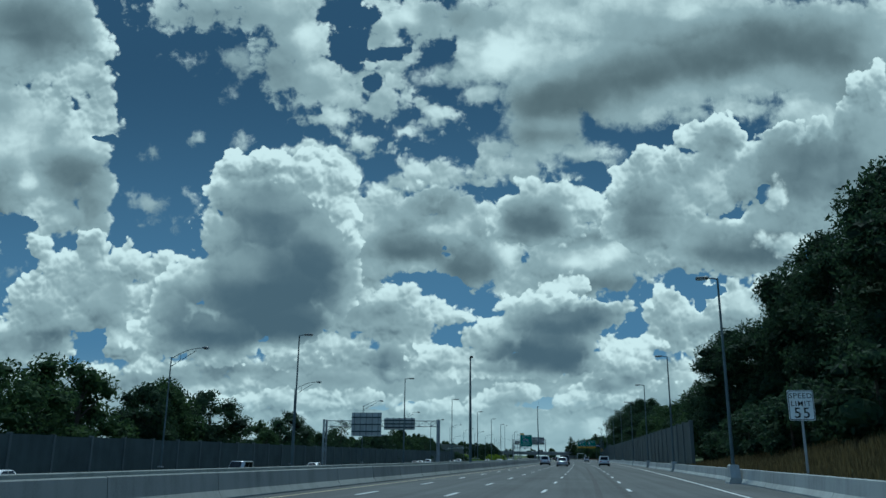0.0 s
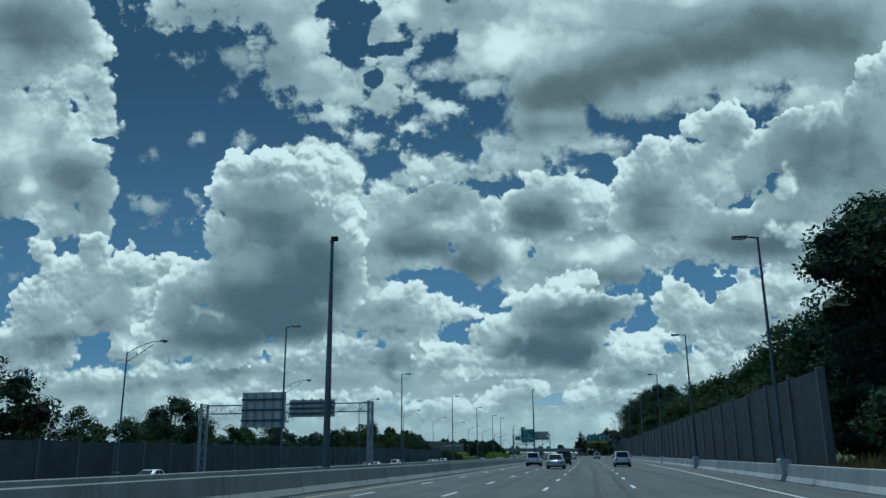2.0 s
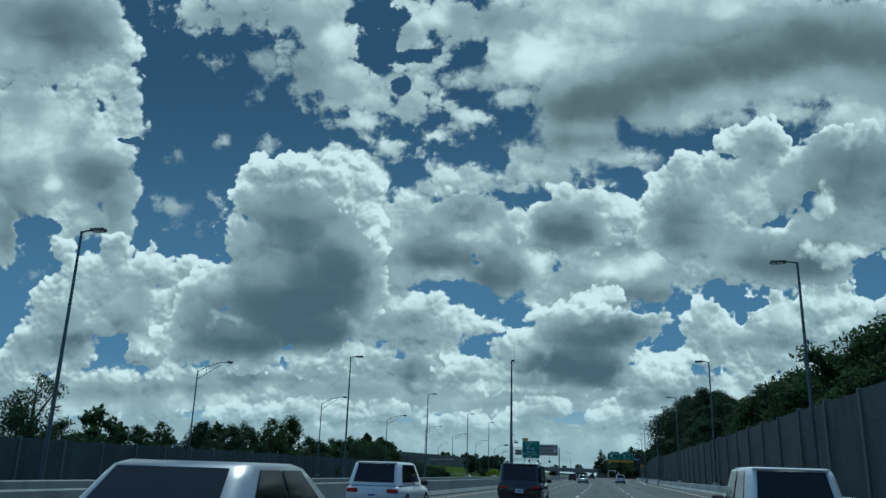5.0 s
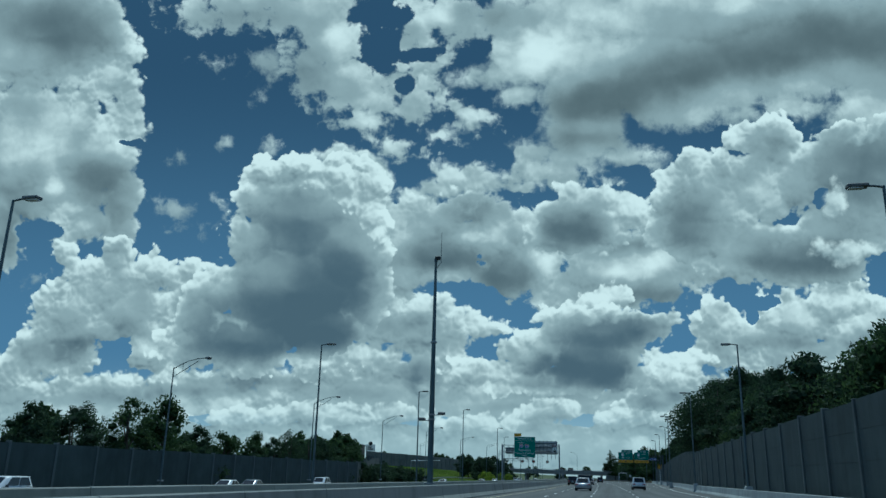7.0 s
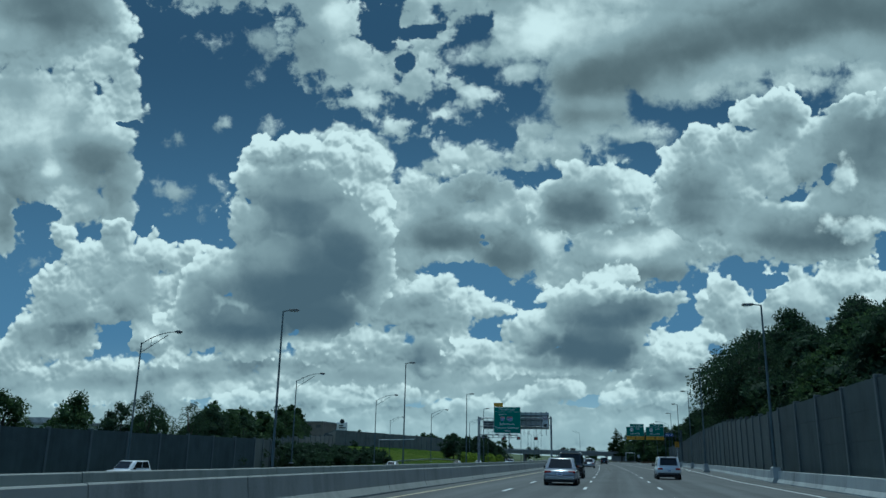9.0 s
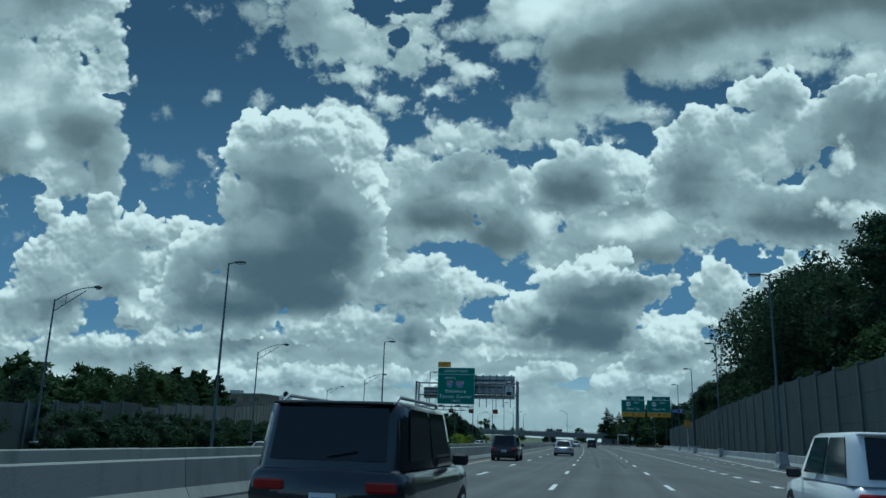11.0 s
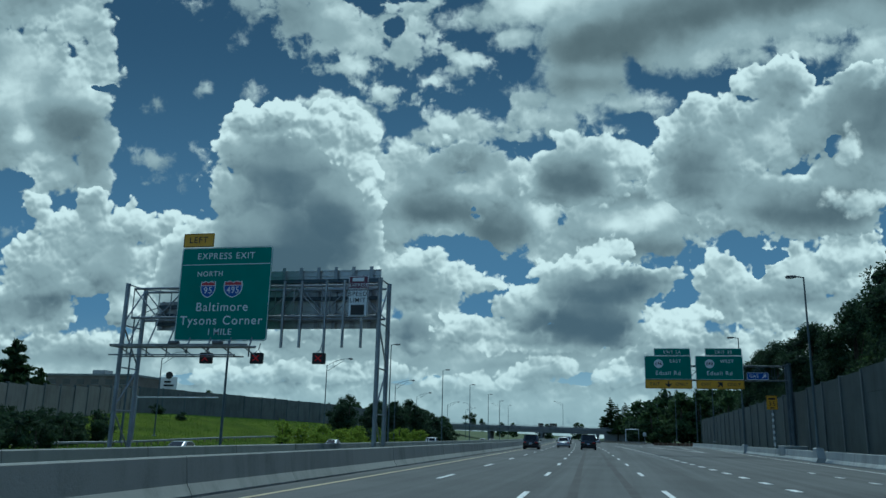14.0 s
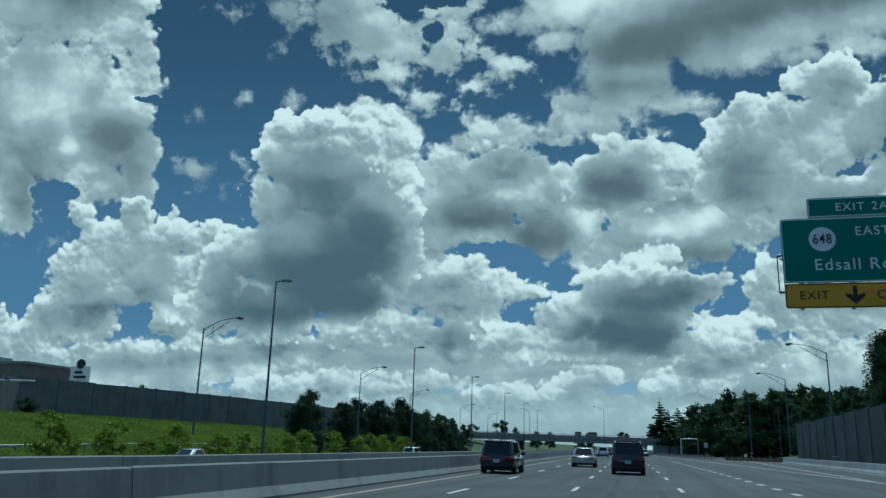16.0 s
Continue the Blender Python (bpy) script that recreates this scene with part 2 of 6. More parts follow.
def tube(bm, pts, radii, sides=8, cap=True):
    """A round bar through the points, with a radius at each."""
    pts = [Vector(p) for p in pts]
    rings = []
    for i, p in enumerate(pts):
        d = (pts[min(i + 1, len(pts) - 1)] - pts[max(i - 1, 0)]).normalized()
        a = d.orthogonal().normalized() if abs(d.z) < 0.999 else Vector((1, 0, 0))
        if abs(d.z) < 0.999:
            a = d.cross(Vector((0, 0, 1))).normalized()
        b = d.cross(a)
        r = radii[i] if isinstance(radii, (list, tuple)) else radii
        rings.append([bm.verts.new(p + (a * math.cos(k * math.tau / sides) + b * math.sin(k * math.tau / sides)) * r) for k in range(sides)])
    for r0, r1 in zip(rings, rings[1:]):
        for k in range(sides):
            bm.faces.new((r0[k], r0[(k + 1) % sides], r1[(k + 1) % sides], r1[k]))
    if cap:
        bm.faces.new(rings[0][::-1])
        bm.faces.new(rings[-1])
    return rings


def tubed(pts, radii, sides=8):
    bm = bmesh.new()
    tube(bm, pts, radii, sides)
    bmesh.ops.recalc_face_normals(bm, faces=bm.faces)
    return bm


def prism(bm, profile, y0, y1):
    """A closed (x, z) outline pushed along y."""
    a = [bm.verts.new((x, y0, z)) for x, z in profile]
    b = [bm.verts.new((x, y1, z)) for x, z in profile]
    n = len(a)
    for i in range(n):
        bm.faces.new((a[i], b[i], b[(i + 1) % n], a[(i + 1) % n]))
    bm.faces.new(a)
    bm.faces.new(b[::-1])
    bmesh.ops.recalc_face_normals(bm, faces=bm.faces)


def sheet(bm, rows):
    """A grid of vertices from rows of points."""
    vs = [[bm.verts.new(p) for p in r] for r in rows]
    for r0, r1 in zip(vs, vs[1:]):
        for i in range(len(r0) - 1):
            bm.faces.new((r0[i], r0[i + 1], r1[i + 1], r1[i]))


# ---------- the plan ----------
def bend(y):
    """How far the road's own line lies to the right of x = 0, at y."""
    return 0.029 * y - 0.0000675 * y * y


def road_yaw(y):
    return -math.degrees(math.atan(0.029 - 0.000135 * y))


def lerp(table, y):
    """Straight-line values between (y, value) pairs."""
    for (a, va), (b, vb) in zip(table, table[1:]):
        if y <= b:
            return va + (vb - va) * max(0.0, (y - a)) / (b - a)
    return table[-1][1]


def on_road(u, y, z=0.0):
    return Vector((bend(y) + u, y, z))


# ---------- the sky ahead: broken cumulus on a far backdrop ----------
SKY_EYE = Vector((2.6, 200.9, 1.44))
SKY_AXIS = pose(0, 0, 0, 105.84, -1.13, 12.08).to_3x3().transposed()
SKY_FAR, SKY_UNIT = 3900.0, 13.74


def sky_grid(x, y):
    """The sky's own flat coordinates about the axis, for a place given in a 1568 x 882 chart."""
    return ((x - 784) / 100.0, (441 - y) / 100.0)


CLOUDS = []


def cloud(puffs, tones, soft=0.06, billow=1.0, torn=0.0, base=0.50, glow=0.34, crisp=1.0, warm=0.3, thin=1.0, holes=(), swell=0.13):
    """One bank of cloud. puffs (x, y, half width, half height) make its shape; tones (x, y, half width, half height, amount)
    are its grey parts, or its brighter ones where the amount is negative; soft: width of the edge; billow, torn: round heads or
    rags along the edge; crisp: how strongly the heads show on its face; thin: how much of the sky it hides; swell: how far the heads stand out beyond the puffs."""
    CLOUDS.append((puffs, tones, soft, billow, torn, base, glow, crisp, warm, thin, holes, swell))


# thin torn veils
cloud([(275, 345, 26, 20), (318, 362, 44, 16), (345, 390, 32, 12), (468, 250, 24, 20), (380, 98, 30, 10), (470, 100, 34, 34), (462, 168, 20, 16), (320, 263, 7, 8), (403, 246, 4, 4), (300, 102, 4, 8),
       (378, 352, 14, 5), (395, 368, 8, 10), (865, 164, 44, 7), (900, 172, 26, 5), (60, 480, 40, 14)],
      [(340, 388, 30, 14, 0.12), (275, 340, 26, 16, -0.15), (382, 98, 26, 9, -0.2), (470, 100, 40, 40, 0.1)], 0.34, 0.3, 0.60, 0.50, 0.10, 0.3, 0.3, 0.85, (), 0.03)
# high broken cloud
cloud([(440, 4, 95, 30), (365, 18, 46, 18), (560, 10, 66, 50), (590, 66, 74, 52), (550, 100, 34, 40), (622, 120, 66, 42), (640, 165, 56, 26), (655, 202, 34, 12), (600, 170, 22, 16), (660, 235, 10, 10),
       (740, 22, 40, 36), (790, 18, 70, 34), (760, 60, 34, 20), (650, 35, 26, 12), (712, 105, 26, 32), (742, 105, 30, 18), (735, 150, 22, 24), (768, 178, 26, 13), (722, 186, 26, 14), (700, 246, 26, 9)],
      [(440, 20, 110, 26, 0.22), (545, 120, 40, 50, 0.28), (560, 60, 30, 30, 0.1), (600, 60, 60, 40, -0.10), (650, 200, 34, 14, -0.1), (770, 30, 50, 16, -0.06), (620, 160, 30, 20, 0.14), (840, 10, 40, 20, 0.3)],
      0.20, 0.4, 0.55, 0.60, 0.16, 0.35, 0.3, 1.0, [(672, 70, 26, 34), (690, 12, 44, 14), (738, 86, 34, 8), (716, 136, 12, 9), (440, 90, 30, 16)], 0.17)
cloud([(748, 238, 34, 7), (785, 228, 24, 9), (842, 194, 28, 15), (812, 212, 26, 8), (848, 214, 12, 8), (715, 248, 20, 6), (760, 135, 20, 10)],
      [(842, 192, 24, 10, -0.15), (750, 238, 30, 6, -0.1)], 0.20, 0.4, 0.40, 0.62, 0.12, 0.4, 0.3, 0.95, (), 0.09)
# haze and low banks above the horizon
cloud([(180, 730, 420, 70), (640, 700, 240, 60), (900, 720, 300, 70), (1280, 720, 330, 70), (1650, 660, 240, 110), (-120, 690, 200, 60), (560, 790, 700, 60), (1200, 790, 700, 60), (330, 670, 130, 26),
       (560, 660, 60, 34), (820, 655, 60, 34), (690, 650, 60, 30), (470, 652, 80, 24), (120, 690, 120, 26)],
      [(300, 690, 130, 10, 0.20), (470, 670, 130, 16, 0.30), (180, 700, 80, 10, 0.2), (640, 690, 60, 10, 0.24), (950, 712, 90, 9, 0.30), (1000, 690, 120, 10, 0.24), (300, 660, 120, 12, -0.10), (560, 680, 70, 20, -0.08),
       (830, 660, 60, 24, -0.14), (1200, 740, 120, 12, 0.16), (620, 735, 120, 10, 0.16), (1010, 720, 50, 12, -0.14)], 0.12, 0.9, 0.22, 0.52, 0.16, 1.3, 0.2, 1.0,
      [(400, 735, 90, 8), (170, 740, 80, 8), (760, 735, 60, 8), (1060, 735, 60, 8)])
cloud([(985, 717, 34, 16), (700, 725, 40, 12), (560, 725, 50, 14), (860, 745, 40, 10), (1130, 730, 44, 10), (440, 735, 40, 9)], [(985, 728, 30, 8, 0.2)], 0.05, 0.6, 0.05, 0.56, 0.22, 0.9, 0.3, 0.9)
# bright banks below the tower
cloud([(700, 520, 40, 26), (745, 535, 50, 30), (785, 540, 28, 14), (680, 570, 80, 36), (760, 585, 80, 34), (835, 575, 32, 12), (862, 580, 20, 7), (640, 625, 80, 26), (760, 612, 60, 20), (575, 640, 60, 20)],
      [(700, 565, 60, 16, 0.30), (740, 520, 44, 14, -0.16), (730, 600, 90, 12, 0.12), (610, 622, 60, 14, -0.10), (660, 600, 40, 16, -0.06)], 0.07, 1.0, 0.14, 0.56, 0.26, 0.9, 0.25)
cloud([(750, 652, 32, 34), (745, 632, 24, 14)], [(750, 655, 34, 36, 0.36), (758, 672, 16, 12, -0.4)], 0.08, 0.6, 0.05, 0.50, 0.10, 0.6, 0.0)
# broken banks in the middle of the sky
cloud([(812, 300, 38, 18), (790, 325, 36, 20), (838, 318, 28, 16), (900, 302, 26, 16), (930, 268, 14, 14), (945, 285, 34, 18), (990, 292, 40, 20), (900, 320, 40, 12), (1000, 312, 40, 8), (720, 345, 40, 10), (745, 355, 40, 20)],
      [(812, 295, 30, 14, -0.10), (940, 280, 50, 20, -0.05), (1000, 295, 40, 16, 0.12)], 0.16, 0.5, 0.28, 0.60, 0.16, 0.5, 0.3, 1.0, [(932, 345, 30, 10)])
cloud([(700, 375, 56, 32), (760, 385, 80, 34), (845, 362, 66, 28), (720, 440, 54, 60), (790, 440, 80, 50), (870, 410, 60, 44), (900, 470, 60, 48), (960, 455, 46, 56), (930, 395, 50, 36), (720, 490, 30, 24), (1000, 500, 50, 44), (1110, 470, 120, 60), (1200, 440, 100, 60), (1020, 560, 40, 40)],
      [(855, 355, 60, 26, 0.42), (790, 385, 40, 26, 0.18), (765, 440, 66, 26, 0.62), (815, 455, 40, 16, 0.3), (905, 480, 56, 34, 0.60), (870, 455, 30, 26, 0.2), (715, 430, 22, 44, -0.16), (840, 405, 34, 18, -0.18), (690, 390, 34, 14, -0.12),
       (885, 400, 20, 30, -0.05), (965, 470, 22, 34, -0.22), (1080, 470, 60, 18, -0.14), (1165, 448, 44, 18, -0.22), (1150, 512, 90, 20, 0.40), (1090, 425, 80, 16, 0.34), (1240, 500, 60, 14, -0.06)], 0.10, 0.8, 0.26, 0.56, 0.20, 0.7, 0.6, 1.0,
      [(838, 522, 44, 22), (800, 505, 20, 8), (855, 448, 8, 8), (950, 345, 14, 8)])
cloud([(1045, 345, 46, 22), (1005, 375, 50, 36), (1060, 385, 50, 40), (985, 410, 40, 26), (1115, 362, 40, 26), (1140, 380, 26, 16)],
      [(1010, 395, 56, 36, 0.62), (1060, 385, 36, 28, 0.20), (1110, 355, 36, 22, -0.14)], 0.06, 0.9, 0.10, 0.58, 0.26, 0.8, 0.5)
cloud([(1062, 520, 28, 20), (1085, 512, 22, 14), (1050, 535, 20, 14)], [(1060, 512, 30, 14, -0.1), (1100, 530, 30, 14, 0.3)], 0.05, 0.8, 0.06, 0.64, 0.20, 0.8, 0.4)
# wide grey sheet, upper right
cloud([(950, 80, 84, 60), (872, 118, 40, 24), (830, 130, 34, 11), (905, 20, 60, 40), (925, 150, 34, 20), (1050, 120, 100, 96), (1040, 220, 74, 56), (960, 255, 40, 14), (1100, 265, 66, 22), (1200, 110, 180, 100), (1400, 75, 200, 96), (1620, 60, 200, 110),
       (1040, 10, 140, 60), (1260, 0, 260, 80), (900, 70, 60, 40), (1020, 265, 60, 30), (1290, 185, 110, 22), (1400, 165, 60, 24), (1560, 200, 90, 70)],
      [(870, 12, 70, 22, 0.34), (985, 70, 80, 40, -0.20), (1080, 25, 60, 30, -0.20), (905, 110, 50, 24, -0.10), (1075, 165, 100, 34, 0.66), (1180, 120, 100, 34, 0.50), (1290, 90, 130, 40, 0.55), (1400, 50, 110, 44, 0.40), (1520, 40, 120, 50, 0.60),
       (1000, 220, 50, 50, 0.28), (1090, 230, 70, 24, 0.34), (1250, 182, 60, 14, -0.08), (1415, 130, 40, 18, -0.22), (1370, 8, 44, 12, -0.14), (1180, 210, 60, 12, 0.1), (1200, 40, 50, 40, 0.12), (1640, 90, 90, 80, 0.3), (1480, 120, 60, 20, 0.12)],
      0.24, 0.4, 0.30, 0.62, 0.08, 0.25, 0.9, 1.0, [(1290, 232, 20, 14), (1140, 300, 26, 12), (840, 60, 26, 20)])
# right lower banks
cloud([(1255, 590, 22, 24), (1285, 560, 34, 40), (1300, 610, 50, 26), (1350, 580, 56, 34), (1420, 555, 70, 46), (1500, 520, 50, 34), (1480, 492, 36, 20), (1560, 570, 60, 50), (1660, 560, 80, 80), (1440, 620, 120, 30)],
      [(1300, 525, 36, 14, 0.3), (1385, 592, 50, 14, 0.26), (1460, 602, 56, 16, 0.28), (1545, 600, 40, 20, 0.22), (1340, 500, 60, 10, 0.3), (1300, 595, 34, 14, 0.12), (1400, 545, 40, 18, -0.12), (1490, 515, 34, 16, -0.10)],
      0.05, 1.0, 0.08, 0.60, 0.26, 1.0, 0.4, 1.0, [(1362, 524, 18, 8), (1340, 552, 8, 10)])
cloud([(1180, 655, 40, 18), (1205, 672, 34, 24), (1150, 672, 30, 20), (1185, 692, 54, 18), (1208, 624, 34, 10), (1160, 622, 14, 10)], [(1185, 698, 50, 14, 0.40), (1150, 690, 20, 12, 0.1)], 0.05, 0.9, 0.05, 0.60, 0.24, 1.0, 0.2)
# right-hand heap
cloud([(1385, 212, 34, 26), (1338, 228, 34, 26), (1372, 252, 44, 36), (1412, 225, 14, 16), (1238, 275, 30, 22), (1280, 282, 40, 26), (1208, 308, 34, 34), (1190, 345, 20, 20), (1260, 340, 84, 50), (1340, 320, 86, 50), (1420, 300, 56, 44), (1500, 285, 66, 80), (1570, 290, 70, 90),
       (1680, 300, 90, 200), (1250, 400, 84, 50), (1330, 430, 80, 50), (1420, 440, 100, 50), (1490, 400, 60, 74), (1500, 455, 30, 26), (1560, 390, 60, 40)],
      [(1372, 245, 30, 28, 0.34), (1330, 290, 40, 30, 0.12), (1225, 385, 54, 48, 0.55), (1250, 330, 40, 30, 0.10), (1420, 450, 110, 34, 0.62), (1340, 400, 60, 26, 0.22), (1500, 270, 60, 60, 0.40), (1560, 250, 60, 80, 0.34), (1440, 350, 50, 30, 0.14),
       (1470, 430, 50, 30, 0.18), (1420, 265, 24, 20, -0.10), (1340, 325, 40, 26, -0.06), (1310, 470, 30, 12, -0.14), (1285, 440, 30, 30, -0.06), (1660, 300, 80, 120, 0.34), (1510, 370, 60, 50, 0.30), (1430, 300, 50, 40, 0.12)],
      0.05, 1.0, 0.06, 0.60, 0.30, 1.0, 0.55, 1.0, [(1446, 192, 22, 16), (1460, 328, 9, 12)])
cloud([(1486, 335, 16, 24), (1478, 356, 12, 12), (1500, 430, 40, 14)], [], 0.14, 0.5, 0.12, 0.68, 0.14, 0.5, 0.4, 0.9)
# grey pillar over the road
cloud([(1065, 570, 90, 36), (1050, 620, 86, 54), (1085, 655, 56, 24), (985, 570, 24, 26), (972, 600, 30, 24), (925, 592, 22, 20), (905, 612, 24, 18), (945, 620, 40, 30), (890, 650, 70, 26), (1145, 565, 50, 26), (1190, 555, 30, 16), (970, 660, 60, 22)],
      [(1050, 640, 76, 40, 0.70), (1070, 580, 80, 34, 0.62), (1145, 560, 50, 24, 0.38), (985, 640, 44, 26, 0.34), (1100, 655, 44, 22, 0.3), (960, 672, 60, 10, 0.2)], 0.05, 1.0, 0.06, 0.60, 0.28, 1.0, 0.05)
# left bank
cloud([(70, 50, 140, 100), (190, 50, 42, 54), (216, 80, 24, 30), (190, 130, 46, 36), (222, 185, 34, 40), (215, 215, 32, 20), (60, 240, 130, 100), (170, 270, 66, 66), (218, 282, 26, 30), (100, 335, 100, 50), (218, 345, 26, 56), (150, 392, 50, 24), (232, 395, 20, 22), (0, 400, 40, 60), (-110, 240, 110, 260)],
      [(115, 40, 74, 56, 0.62), (30, 20, 80, 40, 0.36), (180, 310, 60, 36, 0.50), (205, 370, 44, 40, 0.34), (160, 360, 40, 20, 0.1), (20, 350, 50, 44, 0.36), (15, 420, 30, 40, 0.40), (145, 180, 40, 40, -0.12), (60, 260, 60, 30, -0.14), (200, 140, 40, 60, -0.06), (90, 320, 20, 14, -0.16), (125, 365, 24, 8, -0.2),
       (70, 150, 60, 30, 0.12), (40, 180, 26, 16, 0.16), (-100, 250, 70, 120, 0.25)], 0.09, 0.9, 0.14, 0.60, 0.18, 0.8, 0.7, 1.0, [(72, 402, 30, 10), (222, 245, 18, 4)])
# left heap
cloud([(118, 452, 22, 18), (155, 472, 32, 18), (205, 448, 20, 20), (222, 440, 18, 18), (262, 456, 18, 14), (332, 468, 20, 14), (290, 478, 44, 20), (230, 480, 50, 26), (180, 512, 80, 40), (102, 502, 22, 22), (120, 556, 58, 46), (60, 616, 40, 36), (110, 620, 56, 30), (230, 540, 54, 56), (310, 535, 30, 40), (275, 610, 50, 42), (300, 630, 44, 26), (-60, 650, 90, 40)],
      [(108, 612, 54, 22, 0.44), (165, 598, 50, 22, 0.30), (105, 570, 36, 14, 0.12), (255, 520, 20, 26, 0.22), (250, 580, 40, 20, 0.20), (190, 560, 60, 20, 0.10), (150, 505, 50, 30, -0.08), (230, 470, 44, 24, -0.05), (290, 615, 30, 16, -0.08), (35, 625, 20, 20, 0.1)], 0.045, 1.0, 0.03, 0.57, 0.26, 1.1, 0.3, 1.0, [(214, 618, 15, 8)])
# the great tower: the pale head behind, the body, and the crown in front
cloud([(600, 268, 40, 16), (640, 282, 34, 22), (668, 310, 22, 26)], [], 0.12, 0.6, 0.10, 0.60, 0.20, 0.6, 0.3)
cloud([(462, 292, 24, 20), (520, 292, 34, 18), (565, 292, 44, 24), (610, 305, 40, 34), (648, 330, 36, 50), (664, 380, 24, 40), (470, 345, 50, 40), (430, 395, 22, 26), (540, 370, 90, 70), (455, 420, 44, 40), (620, 430, 70, 80), (400, 500, 56, 34), (520, 500, 120, 80), (650, 500, 40, 60), (355, 510, 16, 18), (350, 560, 44, 50),
       (430, 590, 120, 44), (560, 565, 90, 48), (345, 620, 44, 24), (460, 625, 110, 24)],
      [(560, 450, 90, 90, 0.50), (600, 520, 70, 70, 0.46), (480, 560, 120, 56, 0.62), (560, 590, 80, 30, 0.40), (400, 610, 90, 24, 0.40), (500, 380, 70, 50, 0.26), (440, 480, 50, 50, 0.20), (370, 560, 40, 40, 0.22), (520, 335, 40, 20, 0.16)], 0.045, 1.0, 0.04, 0.60, 0.34, 0.9, 0.05)
cloud([(470, 295, 28, 14), (515, 288, 20, 10), (552, 286, 26, 12), (590, 292, 20, 14), (612, 318, 18, 20), (585, 314, 28, 7), (636, 340, 18, 20), (652, 318, 22, 26), (664, 362, 18, 24), (676, 395, 12, 16)],
      [(480, 310, 30, 8, 0.16), (560, 300, 40, 8, 0.22), (600, 338, 30, 12, 0.20), (645, 350, 20, 20, 0.10)], 0.04, 0.7, 0.03, 0.66, 0.24, 1.2, 0.25, 0.92)


class Group(Tree):
    """A node group with the given inputs and one colour out."""

    def __init__(self, name, inputs):
        self.nt = bpy.data.node_groups.new(name, "ShaderNodeTree")
        for k, kind in inputs.items():
            self.nt.interface.new_socket(name=k, in_out="INPUT", socket_type=kind)
        self.nt.interface.new_socket(name="Color", in_out="OUTPUT", socket_type="NodeSocketColor")
        self.given, self.out = self.node("NodeGroupInput"), self.node("NodeGroupOutput")


def bank_group(puffs, tones, soft, billow, torn, base, glow, crispness, warm, thin, holes, swell):
    """One bank laid over the sky behind it."""
    t = Group("cloud_bank", {"sky": "NodeSocketColor", "place": "NodeSocketVector", "still": "NodeSocketVector", "heads": "NodeSocketFloat", "rags": "NodeSocketFloat",
                             "relief": "NodeSocketFloat", "crisp": "NodeSocketFloat", "wave": "NodeSocketFloat"})
    sky, place, still, heads, rags, relief, crisp, wave = (t.given.outputs[i] for i in range(8))

    def ellipse(x, y, rx, ry, where):
        n = t.node("ShaderNodeMapping", vector_type="TEXTURE")
        t.link(where, n.inputs["Vector"])
        gx, gy = sky_grid(x, y)
        n.inputs["Location"].default_value = (gx, gy, 0)
        n.inputs["Scale"].default_value = (rx / 100, ry / 100, 1)
        return t.vec("LENGTH", n.outputs[0])

    def depth(where):
        """How far inside the bank's outline a place lies."""
        f = None
        for x, y, rx, ry in puffs:
            r = min(rx, ry) / 100
            v = t.math("MULTIPLY_ADD", ellipse(x, y, rx, ry, where), -r, r)
            f = v if f is None else t.math("SMOOTH_MAX", f, v, 0.12)
        return f
    # worked out after the bank behind it
    p = t.vec("ADD", place, t.vec("MULTIPLY", sky, (0.000001, 0.000001, 0)))
    f0 = depth(p)
    later = t.vec("ADD", p, t.math("MULTIPLY", f0, 0.000001))
    f1 = depth(t.vec("ADD", later, (0.03, 0.17, 0)))
    lit = t.math("SUBTRACT", f0, f1)               # positive where the bank falls away upwards
    f = t.math("MULTIPLY_ADD", heads, billow, t.math("ADD", f0, swell + 0.05 * billow))
    f = t.math("MULTIPLY_ADD", rags, torn * 2.4, f)
    for x, y, rx, ry in holes:
        f = t.math("SUBTRACT", f, t.math("MULTIPLY", t.ramp(ellipse(x, y, rx, ry, later), 0.0, 2.1, 0.80, 0.0), t.math("MULTIPLY_ADD", rags, -3.5, 1.0)))
    alpha = t.ramp(f, 0.0, soft, 0.0, thin)
    rim = t.ramp(f, 0.0, 0.30, 1.0, 0.0)
    near = t.ramp(f, 0.05, 0.55, 1.0, 0.0)
    still = t.vec("ADD", still, t.math("MULTIPLY", f1, 0.000001))
    grey = None
    for x, y, rx, ry, s in tones or [(0, 0, 1, 1, 0)]:
        v = t.ramp(ellipse(x, y, rx * 1.7, ry * 1.7, still), 0.1, 1.0, s * 1.15, 0.0)
        grey = v if grey is None else t.math("ADD", grey, v)
    grey = t.math("MULTIPLY", t.math("TANH", grey), 1.22)
    calm = t.math("MULTIPLY_ADD", grey, -1.5, 1.0, clamp=True)
    top = t.ramp(lit, -0.10, 0.15)
    b = t.math("MULTIPLY_ADD", t.math("MULTIPLY", rim, t.math("MULTIPLY_ADD", top, 0.75, 0.25)), glow, base - 0.15)
    b = t.math("MULTIPLY_ADD", top, 0.14, b)
    b = t.math("MULTIPLY_ADD", relief, t.math("MULTIPLY", t.math("MULTIPLY_ADD", near, 0.40 * crispness, 0.18 * crispness), t.math("MULTIPLY_ADD", calm, 0.8, 0.2)), b)
    b = t.math("MULTIPLY_ADD", crisp, t.math("MULTIPLY", t.math("MULTIPLY_ADD", near, 0.34 * crispness, 0.05 * crispness), calm), b)
    b = t.math("MULTIPLY_ADD", rags, t.math("MULTIPLY_ADD", near, 0.30, 0.12), b)
